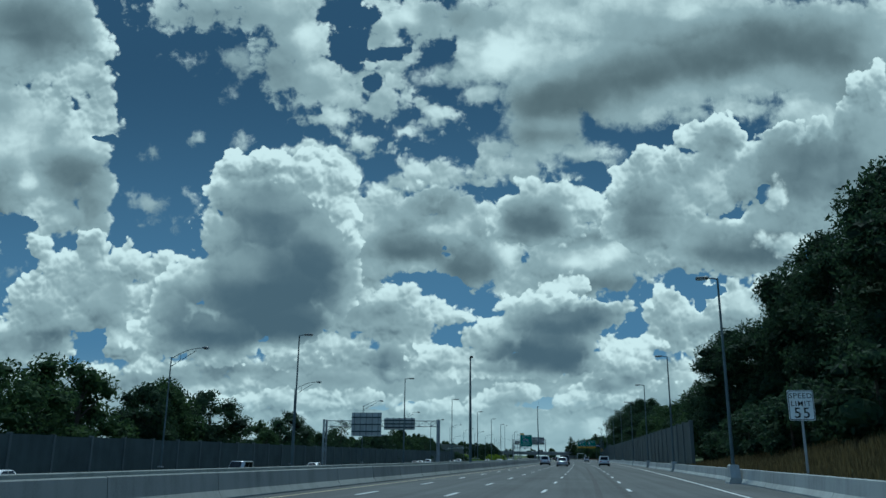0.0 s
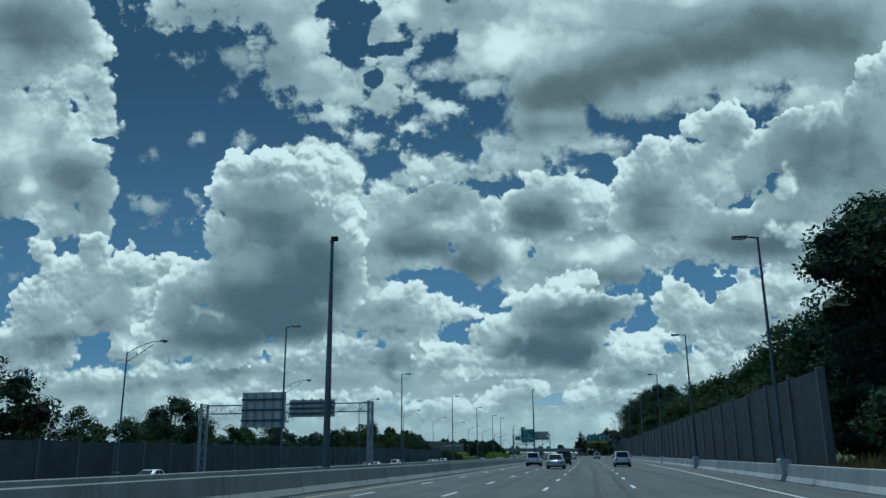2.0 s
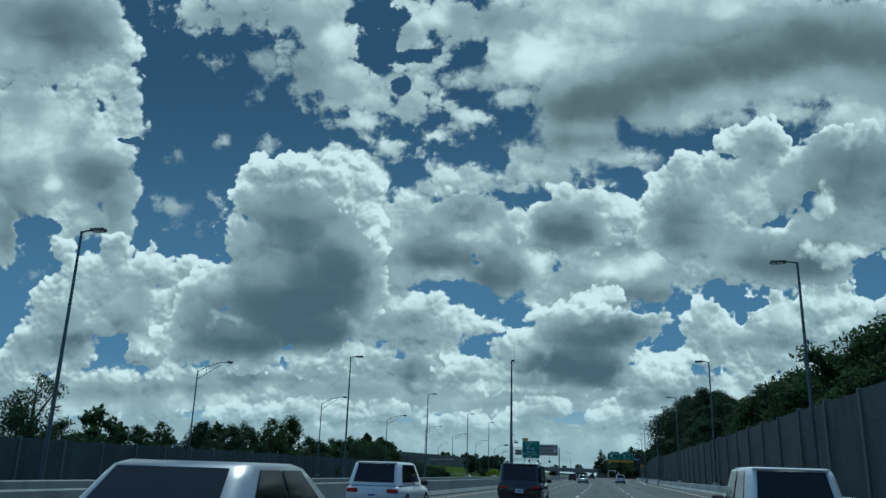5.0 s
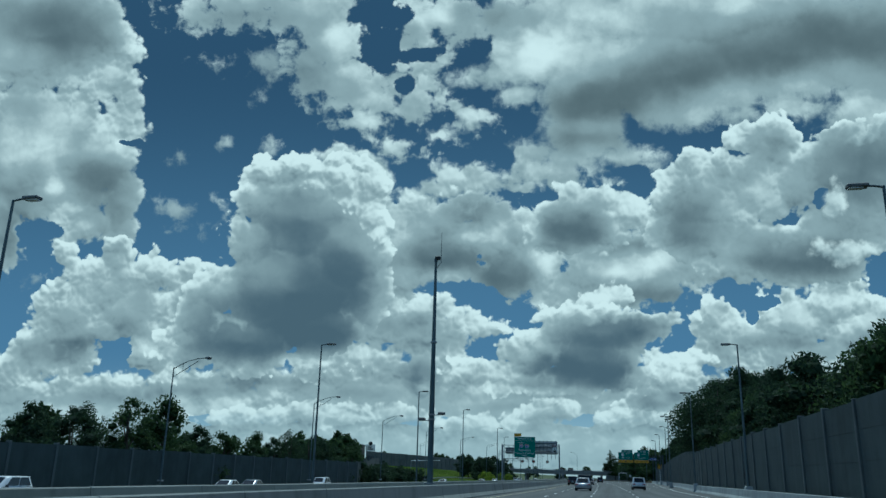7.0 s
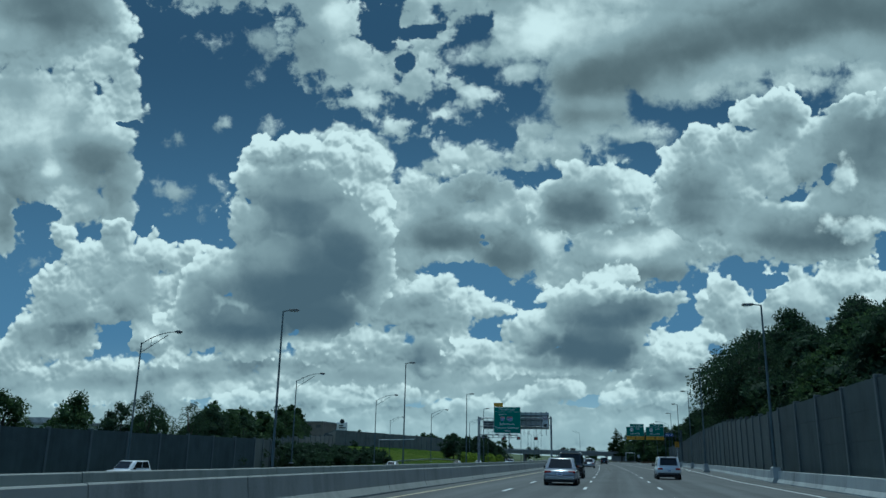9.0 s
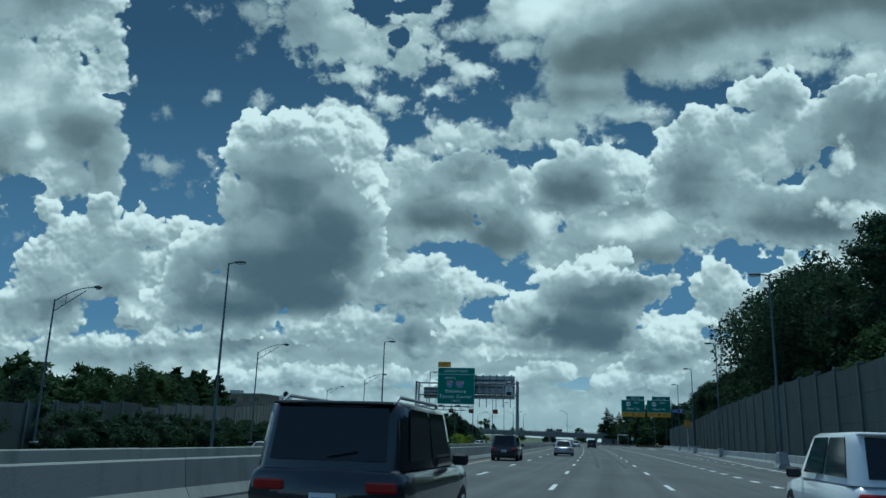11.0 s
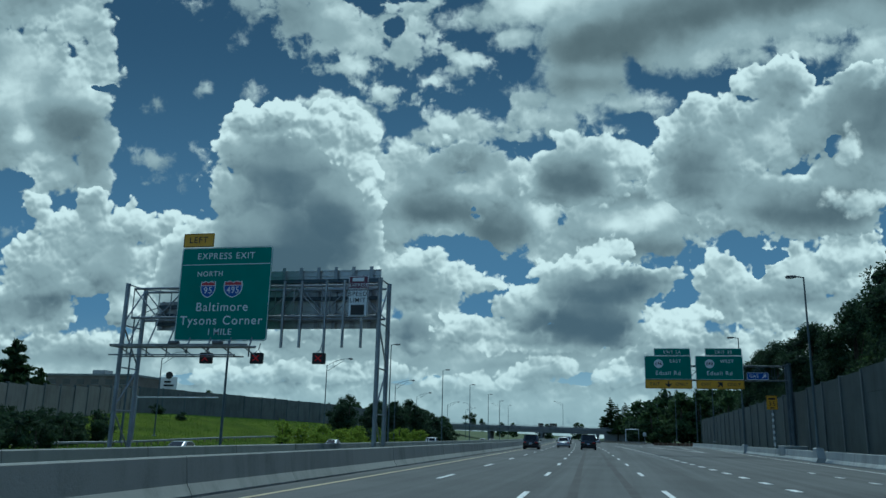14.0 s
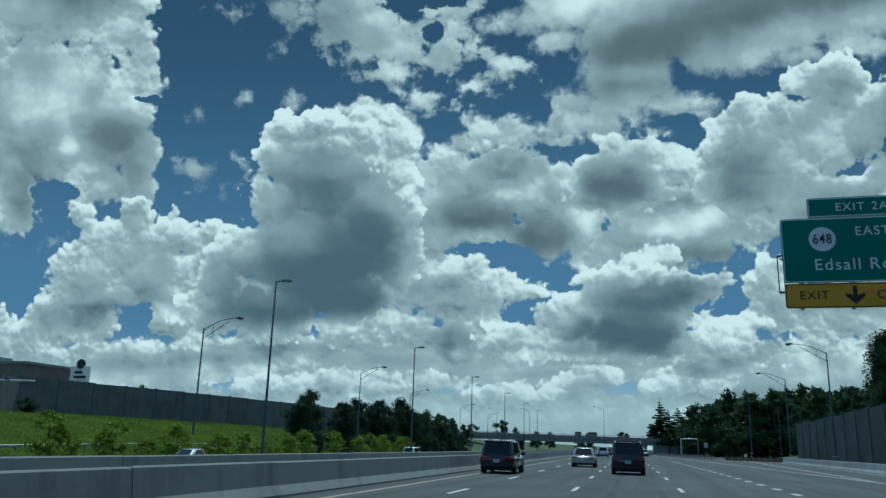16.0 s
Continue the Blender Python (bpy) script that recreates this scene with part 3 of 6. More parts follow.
    b = t.math("MULTIPLY_ADD", wave, t.math("MULTIPLY_ADD", calm, 0.55, 0.45), b)
    b = t.math("SUBTRACT", b, t.math("MULTIPLY", grey, t.math("MULTIPLY_ADD", t.math("MULTIPLY", rim, top), -0.60, 0.80)))
    dark = [a + (c - a) * warm for a, c in zip((0.088, 0.120, 0.148), (0.118, 0.138, 0.143))]
    shade = t.mix(t.ramp(b, -0.28, 0.52), (*dark, 1), (0.33, 0.368, 0.370, 1))
    shade = t.mix(t.ramp(b, 0.42, 0.92), shade, (0.77, 0.775, 0.73, 1))
    t.link(t.mix(alpha, sky, shade), t.out.inputs[0])
    return t.nt


def sky_material():
    t = Tree("cloudy_sky")
    uv = t.node("ShaderNodeUVMap", uv_map="sky").outputs[0]

    def bent(scale, amount, detail):
        n = t.node("ShaderNodeTexNoise")
        t.link(uv, n.inputs["Vector"])
        n.inputs["Scale"].default_value, n.inputs["Detail"].default_value, n.inputs["Roughness"].default_value = scale, detail, 0.6
        return t.vec("MULTIPLY", t.vec("SUBTRACT", n.outputs["Color"], (0.5, 0.5, 0.5)), (amount, amount, 0))
    p = t.vec("ADD", t.vec("ADD", uv, bent(1.1, 0.24, 2.0)), bent(4.5, 0.14, 3.0))

    def lumps(v, scale, detail=0.0, smooth=0.3):
        """Rounded heads, like the top of a cauliflower."""
        n = t.node("ShaderNodeTexVoronoi", feature="SMOOTH_F1", voronoi_dimensions="2D")
        t.link(v, n.inputs["Vector"])
        n.inputs["Scale"].default_value, n.inputs["Detail"].default_value, n.inputs["Roughness"].default_value = scale, detail, 0.5
        n.inputs["Smoothness"].default_value = smooth
        return t.math("SUBTRACT", 1.0, n.outputs["Distance"])
    q = t.vec("ADD", t.vec("ADD", uv, bent(2.2, 0.20, 2.0)), bent(7.0, 0.05, 2.0))
    big, small = lumps(q, 1.9, 0.0, 0.22), lumps(q, 4.8, 1.0, 0.25)
    relief = t.math("SUBTRACT", big, lumps(t.vec("ADD", q, (0.05, 0.16, 0)), 1.9, 0.0, 0.22))
    crisp = t.math("SUBTRACT", small, lumps(t.vec("ADD", q, (0.02, 0.06, 0)), 4.8, 1.0, 0.25))
    fine = t.noise(q, 2.2, 9.0, 0.60)
    soft_fine = t.noise(t.vec("ADD", q, (7.3, 2.1, 0)), 1.6, 7.0, 0.52)
    mid = t.noise(p, 0.9, 3.0, 0.5)
    rags = t.math("SUBTRACT", fine, 0.50)
    heads = t.math("ADD", t.math("MULTIPLY", t.math("SUBTRACT", big, 0.70), 0.26), t.math("MULTIPLY", t.math("SUBTRACT", small, 0.70), 0.15))
    heads = t.math("MULTIPLY_ADD", rags, 0.14, heads)
    # clear sky: deep blue above, lighter and paler towards the horizon
    height = t.node("ShaderNodeSeparateXYZ")
    t.link(uv, height.inputs[0])
    up = height.outputs[1]
    col = t.mix(t.ramp(up, -2.2, 3.6), (0.105, 0.190, 0.300, 1), (0.040, 0.077, 0.134, 1))
    col = t.mix(t.ramp(up, -3.8, -1.6), (0.27, 0.37, 0.44, 1), col)

    still = t.vec("ADD", t.vec("ADD", uv, bent(1.3, 0.26, 1.0)), bent(3.6, 0.16, 3.0))
    wave = t.math("MULTIPLY_ADD", t.math("SUBTRACT", mid, 0.5), 0.55, t.math("MULTIPLY", t.math("SUBTRACT", soft_fine, 0.5), 0.62))
    given = {"sky": col, "place": p, "still": still, "heads": heads, "rags": rags, "relief": relief, "crisp": crisp, "wave": wave}
    for bank in CLOUDS:
        n = t.node("ShaderNodeGroup")
        n.node_tree = bank_group(*bank)
        for k, v in given.items():
            t.link(v, n.inputs[k])
        given["sky"] = n.outputs[0]
    col = given["sky"]
    low = t.ramp(up, -3.7, -2.2, 0.36, 0.0)        # pale air towards the horizon
    col = t.mix(low, col, (0.48, 0.56, 0.57, 1))
    e = t.node("ShaderNodeEmission")
    t.link(col, e.inputs["Color"])
    t.link(e.outputs[0], t.out.inputs["Surface"])
    t.mat.cycles.emission_sampling = "NONE"
    return t.mat


def sky_backdrop():
    bm = bmesh.new()
    lay = bm.loops.layers.uv.new("sky")
    rows = []
    for j in range(47):
        el = radians(-1.5 + j)
        row = []
        for i in range(97):
            az = radians(-60 + i * 1.0)
            d = Vector((math.sin(az) * math.cos(el), math.cos(az) * math.cos(el), math.sin(el)))
            row.append(SKY_EYE + d * SKY_FAR)
        rows.append(row)
    sheet(bm, rows)
    for f in bm.faces:
        for lp in f.loops:
            q = SKY_AXIS @ (lp.vert.co - SKY_EYE)
            lp[lay].uv = (-SKY_UNIT * q.x / q.z, -SKY_UNIT * q.y / q.z)
    me = bpy.data.meshes.new("backdrop")
    bm.to_mesh(me)
    bm.free()
    me.materials.append(sky_material())
    me.shade_smooth()
    tagged(new("backdrop", me), "blue sky with broken white and grey cumulus", "sky", kind="structure")


sky_backdrop()


# ---------- ground, road and markings ----------
LEFT_BARRIER = [(-80, -13.0), (26, -12.2), (110, -10.9), (200, -10.0), (300, -9.1), (400, -9.0), (900, -9.0)]
FAR_BARRIER = [(-80, -15.6), (80, -15.6), (250, -14.2), (390, -13.6), (900, -13.6)]
RIGHT_BARRIER = [(-80, 7.2), (34, 8.8), (66, 9.4), (93, 9.6), (168, 10.1), (246, 10.3), (290, 10.9), (345, 14.2), (386, 15.6), (463, 19.2), (508, 22.4), (552, 25.0), (600, 30.0), (700, 48.0)]


def strip(name, label, category, u_left, u_right, y0, y1, z, material, step=10.0, across=1):
    """A band of ground that follows the road."""
    bm = bmesh.new()
    n = max(1, int((y1 - y0) / step))
    rows = []
    for i in range(n + 1):
        y = y0 + (y1 - y0) * i / n
        a, b = (f(y) if callable(f) else f for f in (u_left, u_right))
        rows.append([on_road(a + (b - a) * k / across, y, z) for k in range(across + 1)])
    sheet(bm, rows)
    return tagged(new(name, mesh_of(bm, material, name)), label, category, kind="structure")


def terrain(x, y):
    """Height of the ground beside the carriageways."""
    z = -0.06
    if x < -28:                                    # the opposite carriageway lies lower
        z -= 1.1 * min(1.0, (-28 - x) / 3.0)
    if x < -48:                                    # grassy bank on the far side
        foot = -50 - 0.26 * min(60.0, max(0.0, 475 - y))
        k = min(1.0, max(0.0, (y - 425) / 90)) * min(1.0, max(0.0, (foot - x) / 44))
        z += 5.5 * k * k * (3 - 2 * k)
    u = x - bend(y) - lerp(RIGHT_BARRIER, y)
    if y < 700 and x > 0:                          # slope behind the right-hand barrier
        k = min(1.0, max(0.0, (u - 0.6) / 14))
        z += (4.2 if y < 80 else 4.2 - 2.0 * min(1.0, (y - 80) / 30)) * k
    return z


def ground():
    bm = bmesh.new()
    xs = [-6000, -3000, -1200, -500, -260, -180, -150, -130, -118, -110, -102, -94, -88, -82, -76, -70, -64, -58, -54, -50, -46, -38, -31, -28, -20, 0]
    us = [-0.2, 0.6, 1.5, 2.5, 4, 6, 8, 11, 15, 22, 40, 80, 200, 600, 1500, 3500, 6000]
    ys = [-3000, -800, -200, -60] + [-40 + 8 * k for k in range(0, 100)] + [800, 900, 1000, 1300, 2000, 3500, 6000]
    rows = []
    for y in ys:
        edge = bend(min(max(y, -60), 700)) + lerp(RIGHT_BARRIER, y)
        rows.append([(x, y, terrain(x, y)) for x in xs] + [(edge + u, y, terrain(edge + u, y)) for u in us])
    sheet(bm, rows)
    tagged(new("ground", mesh_of(bm, "ground", "ground", True)), "rough grass and soil beside the motorway", "ground", kind="structure")


ground()
strip("road", "grey asphalt carriageway with worn wheel tracks", "road", lambda y: lerp(LEFT_BARRIER, y) - 0.1, lambda y: lerp(RIGHT_BARRIER, y) + 0.1, -60, 700, 0.0, "asphalt", 6.0, 12)
strip("road_express", "grey asphalt express lanes between barriers", "road", -28.5, lambda y: lerp(FAR_BARRIER, y) + 0.1, -60, 900, -0.02, "asphalt", 10.0, 4)
strip("road_opposite", "grey asphalt of the opposite carriageway", "road", -47.5, -33.5, -60, 900, -1.12, "asphalt", 10.0, 4)
strip("road_far", "grey asphalt running on under the bridge", "road", -12.0, 12.0, 700, 1500, -0.01, "asphalt", 20.0, 2)


def line_mesh(width, length, material):
    bm = bmesh.new()
    box(bm, -width / 2, width / 2, 0, length, 0.004, 0.012)
    return mesh_of(bm, material, "lane_dash")


def dashed(name, label, u, y0, y1, width, length, gap, material="white_line", phase=0.0):
    me = line_mesh(width, length, material)
    holder = thing(name, label, "lane line", "lane lines", "structure")
    y = y0 + phase
    while y < y1:
        uu = u(y) if callable(u) else u
        part("dash", me, material, holder, m=Matrix.Translation(on_road(uu, y)) @ pose(0, 0, 0, 0, 0, road_yaw(y)))
        y += length + gap


def solid(name, label, u, y0, y1, width, material):
    strip(name, label, "edge line", lambda y: (u(y) if callable(u) else u) - width / 2, lambda y: (u(y) if callable(u) else u) + width / 2, y0, y1, 0.008, material, 5.0)


dashed("lane_line", "worn white dashed lane line on asphalt", -2.05, -40, 700, 0.15, 3.05, 9.14, phase=1.2)
dashed("lane_line", "worn white dashed lane line on asphalt", 1.68, -40, 560, 0.15, 3.05, 9.14, phase=3.6)
dashed("lane_line", "worn white dashed lane line on asphalt", -5.4, -40, 700, 0.15, 3.05, 9.14, phase=9.0)
dashed("lane_line", "worn white dashed lane line on asphalt", -8.8, -40, 150, 0.15, 3.05, 9.14, phase=9.0)
dashed("exit_lane_line", "wide white dotted exit lane line", 5.75, 305, 520, 0.28, 1.2, 2.9)
dashed("exit_lane_line", "wide white dotted exit lane line", lambda y: 9.85 + max(0, y - 360) * 0.012, 330, 400, 0.2, 1.0, 3.6)
solid("edge_line_left", "worn yellow edge line beside the median barrier", lambda y: lerp(LEFT_BARRIER, y) + 1.25, -60, 700, 0.16, "yellow_line")
solid("edge_line_right", "white edge line beside the right shoulder", lambda y: lerp([(-60, 5.4), (33, 5.9), (56, 6.3), (126, 7.3), (290, 8.3), (353, 11.2), (404, 14.4), (440, 16.3), (498, 20.8), (548, 23.6)], y), -60, 548, 0.16, "white_line")


solid("gore_line_left", "white edge line of the exit gore", lambda y: lerp([(455, 13.6), (558, 9.9), (640, 8.6)], y), 455, 640, 0.2, "white_line")
solid("gore_line_right", "white edge line of the exit ramp", lambda y: lerp([(462, 13.9), (592, 22.2), (640, 28.0)], y), 462, 640, 0.2, "white_line")


for u0, y0, y1, name in ((0.15, 10, 120, "a"), (1.25, 10, 120, "b"), (-0.75, 325, 470, "a"), (0.85, 325, 440, "b")):
    strip("tyre_mark", "dark rubber tyre marks along the lane", "tyre mark", lambda y: u0 - 0.13 + 0.12 * math.sin(y / 23), lambda y: u0 + 0.13 + 0.12 * math.sin(y / 23), y0, y1, 0.004, "tyre_mark", 3.0)


# ---------- concrete barriers ----------
def barrier(name, label, table, y0, y1, height, length, material, category="barrier", sharp=False):
    holder = thing(name, label, category, "concrete barriers", "structure")
    prof = [(-0.28, 0.0), (-0.28, 0.07), (-0.14, 0.30), (-0.08, height - 0.03), (-0.05, height), (0.05, height), (0.08, height - 0.03), (0.14, 0.30), (0.28, 0.07), (0.28, 0.0)]
    bm = bmesh.new()
    prism(bm, prof, 0.012, length - 0.012)
    me = mesh_of(bm, material, "barrier_section")
    y = y0
    while y < y1:
        a, b = on_road(lerp(table, y), y), on_road(lerp(table, y + length), y + length)
        yaw = -math.degrees(math.atan2(b.x - a.x, b.y - a.y))
        part("barrier_section", me, material, holder, m=pose(a.x, a.y, -0.01 + random.uniform(-0.008, 0.004), 0, 0, yaw + random.uniform(-0.08, 0.08)) @ Matrix.Diagonal((1, 1.0005, 1, 1)))
        y += length
    return holder


barrier("median_barrier", "grey stained concrete median barrier in jointed sections", LEFT_BARRIER, -48, 700, 0.88, 6.1, "barrier")
barrier("express_barrier", "pale concrete barrier along the express lanes", FAR_BARRIER, -48, 800, 0.88, 6.1, "barrier")
barrier("shoulder_barrier", "pale concrete barrier below the noise wall", RIGHT_BARRIER, -48, 546, 0.86, 6.1, "barrier_new")


bm = bmesh.new()
prism(bm, [(-0.42, 0), (-0.42, 0.1), (-0.3, 0.36), (-0.27, 1.05), (-0.2, 1.12), (0.2, 1.12), (0.27, 1.05), (0.3, 0.36), (0.42, 0.1), (0.42, 0)], -0.75, 0.75)
for v in bm.verts:
    if v.co.z > 0.9:
        v.co.y *= 0.55
pedestal_mesh = mesh_of(bm, "barrier_new", "lamp_pedestal")
for x, y in ((9.9, 51.3), (11.65, 93.2), (12.3, 129.3), (13.1, 168.2), (13.5, 207.4), (13.7, 246.6), (13.5, 287.5), (13.75, 336.0), (16.4, 385.5), (17.05, 422.8), (18.0, 462.5)):
    tagged(new("lamp_pedestal", pedestal_mesh), "pale concrete pedestal bulging over the shoulder barrier", "pedestal", "lamp pedestals").matrix_basis = pose(x, y, -0.01, 0, 0, road_yaw(y))


# ---------- noise walls ----------
def noise_wall(name, label, line, height, base, span=6.0, thick=0.2, face="wall"):
    """Posts with panels between them along a plan line. height, base: of the distance along the line's y."""
    holder = thing(name, label, "noise wall", "noise walls", "structure")
    pts = []
    for (x0, y0), (x1, y1) in zip(line, line[1:]):
        n = max(1, round(math.hypot(x1 - x0, y1 - y0) / span))
        pts += [(x0 + (x1 - x0) * k / n, y0 + (y1 - y0) * k / n) for k in range(n)]
    pts.append(line[-1])
    for i, ((x0, y0), (x1, y1)) in enumerate(zip(pts, pts[1:])):
        L = math.hypot(x1 - x0, y1 - y0)
        yaw = math.degrees(math.atan2(y1 - y0, x1 - x0))
        b = min(base(x0, y0), base(x1, y1)) - 0.4
        h = height(x0, y0) + 0.04 * ((i * 7) % 3 - 1)
        m = pose(x0, y0, b, 0, 0, yaw)
        bm = bmesh.new()
        rows = 4
        dz = (h - b) / rows
        for k in range(rows):                      # stacked planks with a joint line
            box(bm, 0.1, L - 0.1, -thick / 2, thick / 2, k * dz + 0.008, (k + 1) * dz - 0.008)
            box(bm, 0.1, L - 0.1, -thick / 2 + 0.03, thick / 2 - 0.03, (k + 1) * dz - 0.02, (k + 1) * dz + (0.02 if k < rows - 1 else -0.009))
        part("panel", bm, face, holder, m=m)
        part("post", boxed(-0.16, 0.16, -0.2, 0.2, 0, h - b + 0.12, bevel=0.02), "wall_post", holder, m=m)
    return holder


RIGHT_WALL = [(13.6, 92), (14.6, 200), (15.0, 292), (17.4, 340), (19.6, 430), (21.0, 490), (22.2, 546)]
LEFT_WALL = [(-47.0, -40), (-47.0, 330), (-58.0, 372)]
BANK_WALL = [(-58.3, 373), (-70.0, 424), (-84.0, 456), (-104.0, 520), (-92.0, 560), (-84.0, 620), (-80.0, 690)]
noise_wall("noise_wall_right", "dark grey concrete noise wall with pale posts", RIGHT_WALL, lambda x, y: lerp([(90, 5.5), (300, 5.45), (345, 6.9), (400, 6.9), (440, 6.3), (540, 6.0)], y), lambda x, y: 0.0)
noise_wall("noise_wall_left", "dark grey concrete noise wall with pale posts", LEFT_WALL, lambda x, y: lerp([(-40, 2.85), (300, 3.25), (340, 3.4), (372, 4.8)], y), lambda x, y: -1.0)
noise_wall("noise_wall_bank", "tall grey noise wall stepping along a grassy bank", BANK_WALL, lambda x, y: lerp([(373, 4.3), (385, 5.1), (424, 6.2), (450, 7.2), (478, 8.3), (500, 9.5), (520, 10.5), (560, 10.2), (600, 10.2), (690, 8.6)], y), terrain, 7.0, 0.2, "wall_bank")


# ---------- lamp posts ----------
def lamp_post(m, height, arm, group_label):
    """A straight tapered post with a short arm and a flat head; arm: +1 reaches to +x."""
    ob = thing("street_lamp", group_label, "street lamp", "straight lamp posts", m=m)
    part("base", boxed(-0.24, 0.24, -0.24, 0.24, 0.0, 0.12, bevel=0.02), "steel", ob)
    part("pole", tubed([(0, 0, 0.1), (0, 0, height * 0.5), (0, 0, height)], [0.115, 0.09, 0.06], 10), "pole", ob)
    part("arm", tubed([(0, 0, height - 0.05), (arm * 0.35, 0, height + 0.02), (arm * 0.7, 0, height + 0.03)], 0.045, 6), "pole", ob)
    head = part("lamp_head", boxed(min(arm * 0.55, arm * 1.35), max(arm * 0.55, arm * 1.35), -0.2, 0.2, height - 0.04, height + 0.12, bevel=0.04), "lamp_head", ob)
    part("lens", boxed(min(arm * 0.75, arm * 1.3), max(arm * 0.75, arm * 1.3), -0.15, 0.15, height - 0.075, height - 0.042), "lens", head)
    return ob


def cobra_lamp(m, height=11.0, reach=3.6, side=1):
    """A tapered post with a rising trussed arm and a cobra head."""
    ob = thing("street_lamp", "weathered lamp post with a trussed arm and cobra head", "street lamp", "cobra-head lamp posts", m=m)
    part("base", boxed(-0.25, 0.25, -0.25, 0.25, 0, 0.15, bevel=0.02), "steel", ob)
    part("pole", tubed([(0, 0, 0.1), (0, 0, height * 0.5), (0, 0, height + 0.9)], [0.11, 0.09, 0.065], 10), "pole", ob)
    up = [(side * k * reach, 0, height + 0.75 + 1.15 * (1 - (1 - k) ** 2)) for k in (0, 0.25, 0.5, 0.75, 1.0)]
    low = [(side * k * reach * 0.8, 0, height - 0.15 + 1.75 * k) for k in (0, 0.5, 1.0)]
    part("upper_arm", tubed(up, 0.04, 6), "pole", ob)
    part("lower_arm", tubed(low, 0.035, 6), "pole", ob)
    part("strut", tubed([(side * reach * 0.3, 0, height + 0.5), (side * reach * 0.3, 0, height + 1.33)], 0.025, 5), "pole", ob)
    bm = bmesh.new()
    x0 = side * reach
    tube(bm, [(x0 - side * 0.1, 0, height + 1.9), (x0 + side * 0.2, 0, height + 1.92), (x0 + side * 0.55, 0, height + 1.9), (x0 + side * 0.8, 0, height + 1.86)], [0.05, 0.13, 0.17, 0.05], 10)
    bmesh.ops.recalc_face_normals(bm, faces=bm.faces)
    head = part("lamp_head", bm, "lamp_head", ob, smooth=True)
    part("lens", boxed(min(x0 + side * 0.25, x0 + side * 0.65), max(x0 + side * 0.25, x0 + side * 0.65), -0.1, 0.1, height + 1.7, height + 1.76, bevel=0.02), "lens", head)
    return ob


first = lamp_post(pose(-26.5, 28.0, 0), 12.65, 1, "tall straight lamp post in the median with a flat head")
for x, y in ((-25.4, 71.8), (-23.9, 115.5), (-23.1, 159.2), (-22.9, 203.8), (-23.1, 243.4), (-23.7, 284.6), (-24.4, 370.5), (-28.5, 415.0)):
    copy_thing(first, pose(x, y, 0))
for x, y in ((-25.9, 331.8), (-29.1, 465.6), (-30.6, 509.5), (-33.0, 555), (-35.0, 600), (-37.5, 645), (-40, 690)):
    copy_thing(first, pose(x, y, 0) @ Matrix.Diagonal((1, 1, 1.1, 1)))
first = lamp_post(pose(9.9, 51.3, 0.84), 11.9, -1, "tall straight lamp post on the shoulder barrier")
for x, y, k in ((11.65, 93.2, 1.01), (12.3, 129.3, 1), (13.1, 168.2, 0.99), (13.5, 207.4, 1), (13.7, 246.6, 1.01), (13.5, 287.5, 1.01), (13.75, 336, 1.05), (16.4, 385.5, 1.14), (17.05, 422.8, 1.14), (18.0, 462.5, 1.14)):
    copy_thing(first, pose(x, y, 0.84) @ Matrix.Diagonal((1, 1, k, 1)))
first = cobra_lamp(pose(-45.3, 40.0, 0))
for y in (81.4, 122.6, 166.7, 210.0, 253.0, 295.6, 335.5, 376.0, 424.5):
    copy_thing(first, pose(-43.6, y, 0))
for x, y in ((-67.0, 468.0), (-43.5, 478.5), (-45.3, 528.0), (-53.0, 580.0), (-56.0, 640.0), (-60.0, 700.0)):
    copy_thing(first, pose(x, y, 0.2))
first = cobra_lamp(pose(20.1, 508.4, 1.2), side=-1)
for x, y in ((21.0, 545.9), (20.0, 590.0), (18.0, 640.0), (30.0, 620.0)):
    copy_thing(first, pose(x, y, 1.2))


# grassy bank of the far side: a turf skin on the slope
bm = bmesh.new()
rows = []
for k in range(41):
    y = 340 + k * 7
    rows.append([(x, y, terrain(x, y) + 0.05) for x in (-128, -118, -110, -102, -94, -88, -82, -76, -70, -64, -58, -54, -50)])
sheet(bm, rows)
tagged(new("grass_bank", mesh_of(bm, "turf", "grass_bank", True)), "bright mown grass on the bank below the wall", "grass bank", kind="structure")


# ---------- signs and gantries ----------
def letters(name, text, size, parent, material, x, y, z, align="CENTER", label="", squash=1.0):
    """Raised lettering that faces -y: one mesh a word, set about x."""
    words = []
    for word in text.split():
        cu = bpy.data.curves.new(name, "FONT")
        cu.body, cu.size, cu.align_y, cu.extrude, cu.offset = word, size, "CENTER", 0.004, size * 0.004
        cu.space_character = 1.14
        tmp = bpy.data.objects.new(name, cu)
        scene.collection.objects.link(tmp)
        me = bpy.data.meshes.new_from_object(tmp)
        bpy.data.objects.remove(tmp)
        bpy.data.curves.remove(cu)
        me.materials.clear()
        me.materials.append(M[material])
        xs = [v.co.x for v in me.vertices]
        words.append((me, min(xs), max(xs)))
    gap = size * 0.55
    at = -(sum(hi - lo for _, lo, hi in words) + gap * (len(words) - 1)) / 2
    for me, lo, hi in words:
        ob = new(name, me)
        ob.parent = parent
        ob.matrix_basis = pose(x + (at - lo) * squash, y, z, 90, 0, 0) @ Matrix.Diagonal((squash, 1, 1, 1))
        tagged(ob, label)
        at += hi - lo + gap


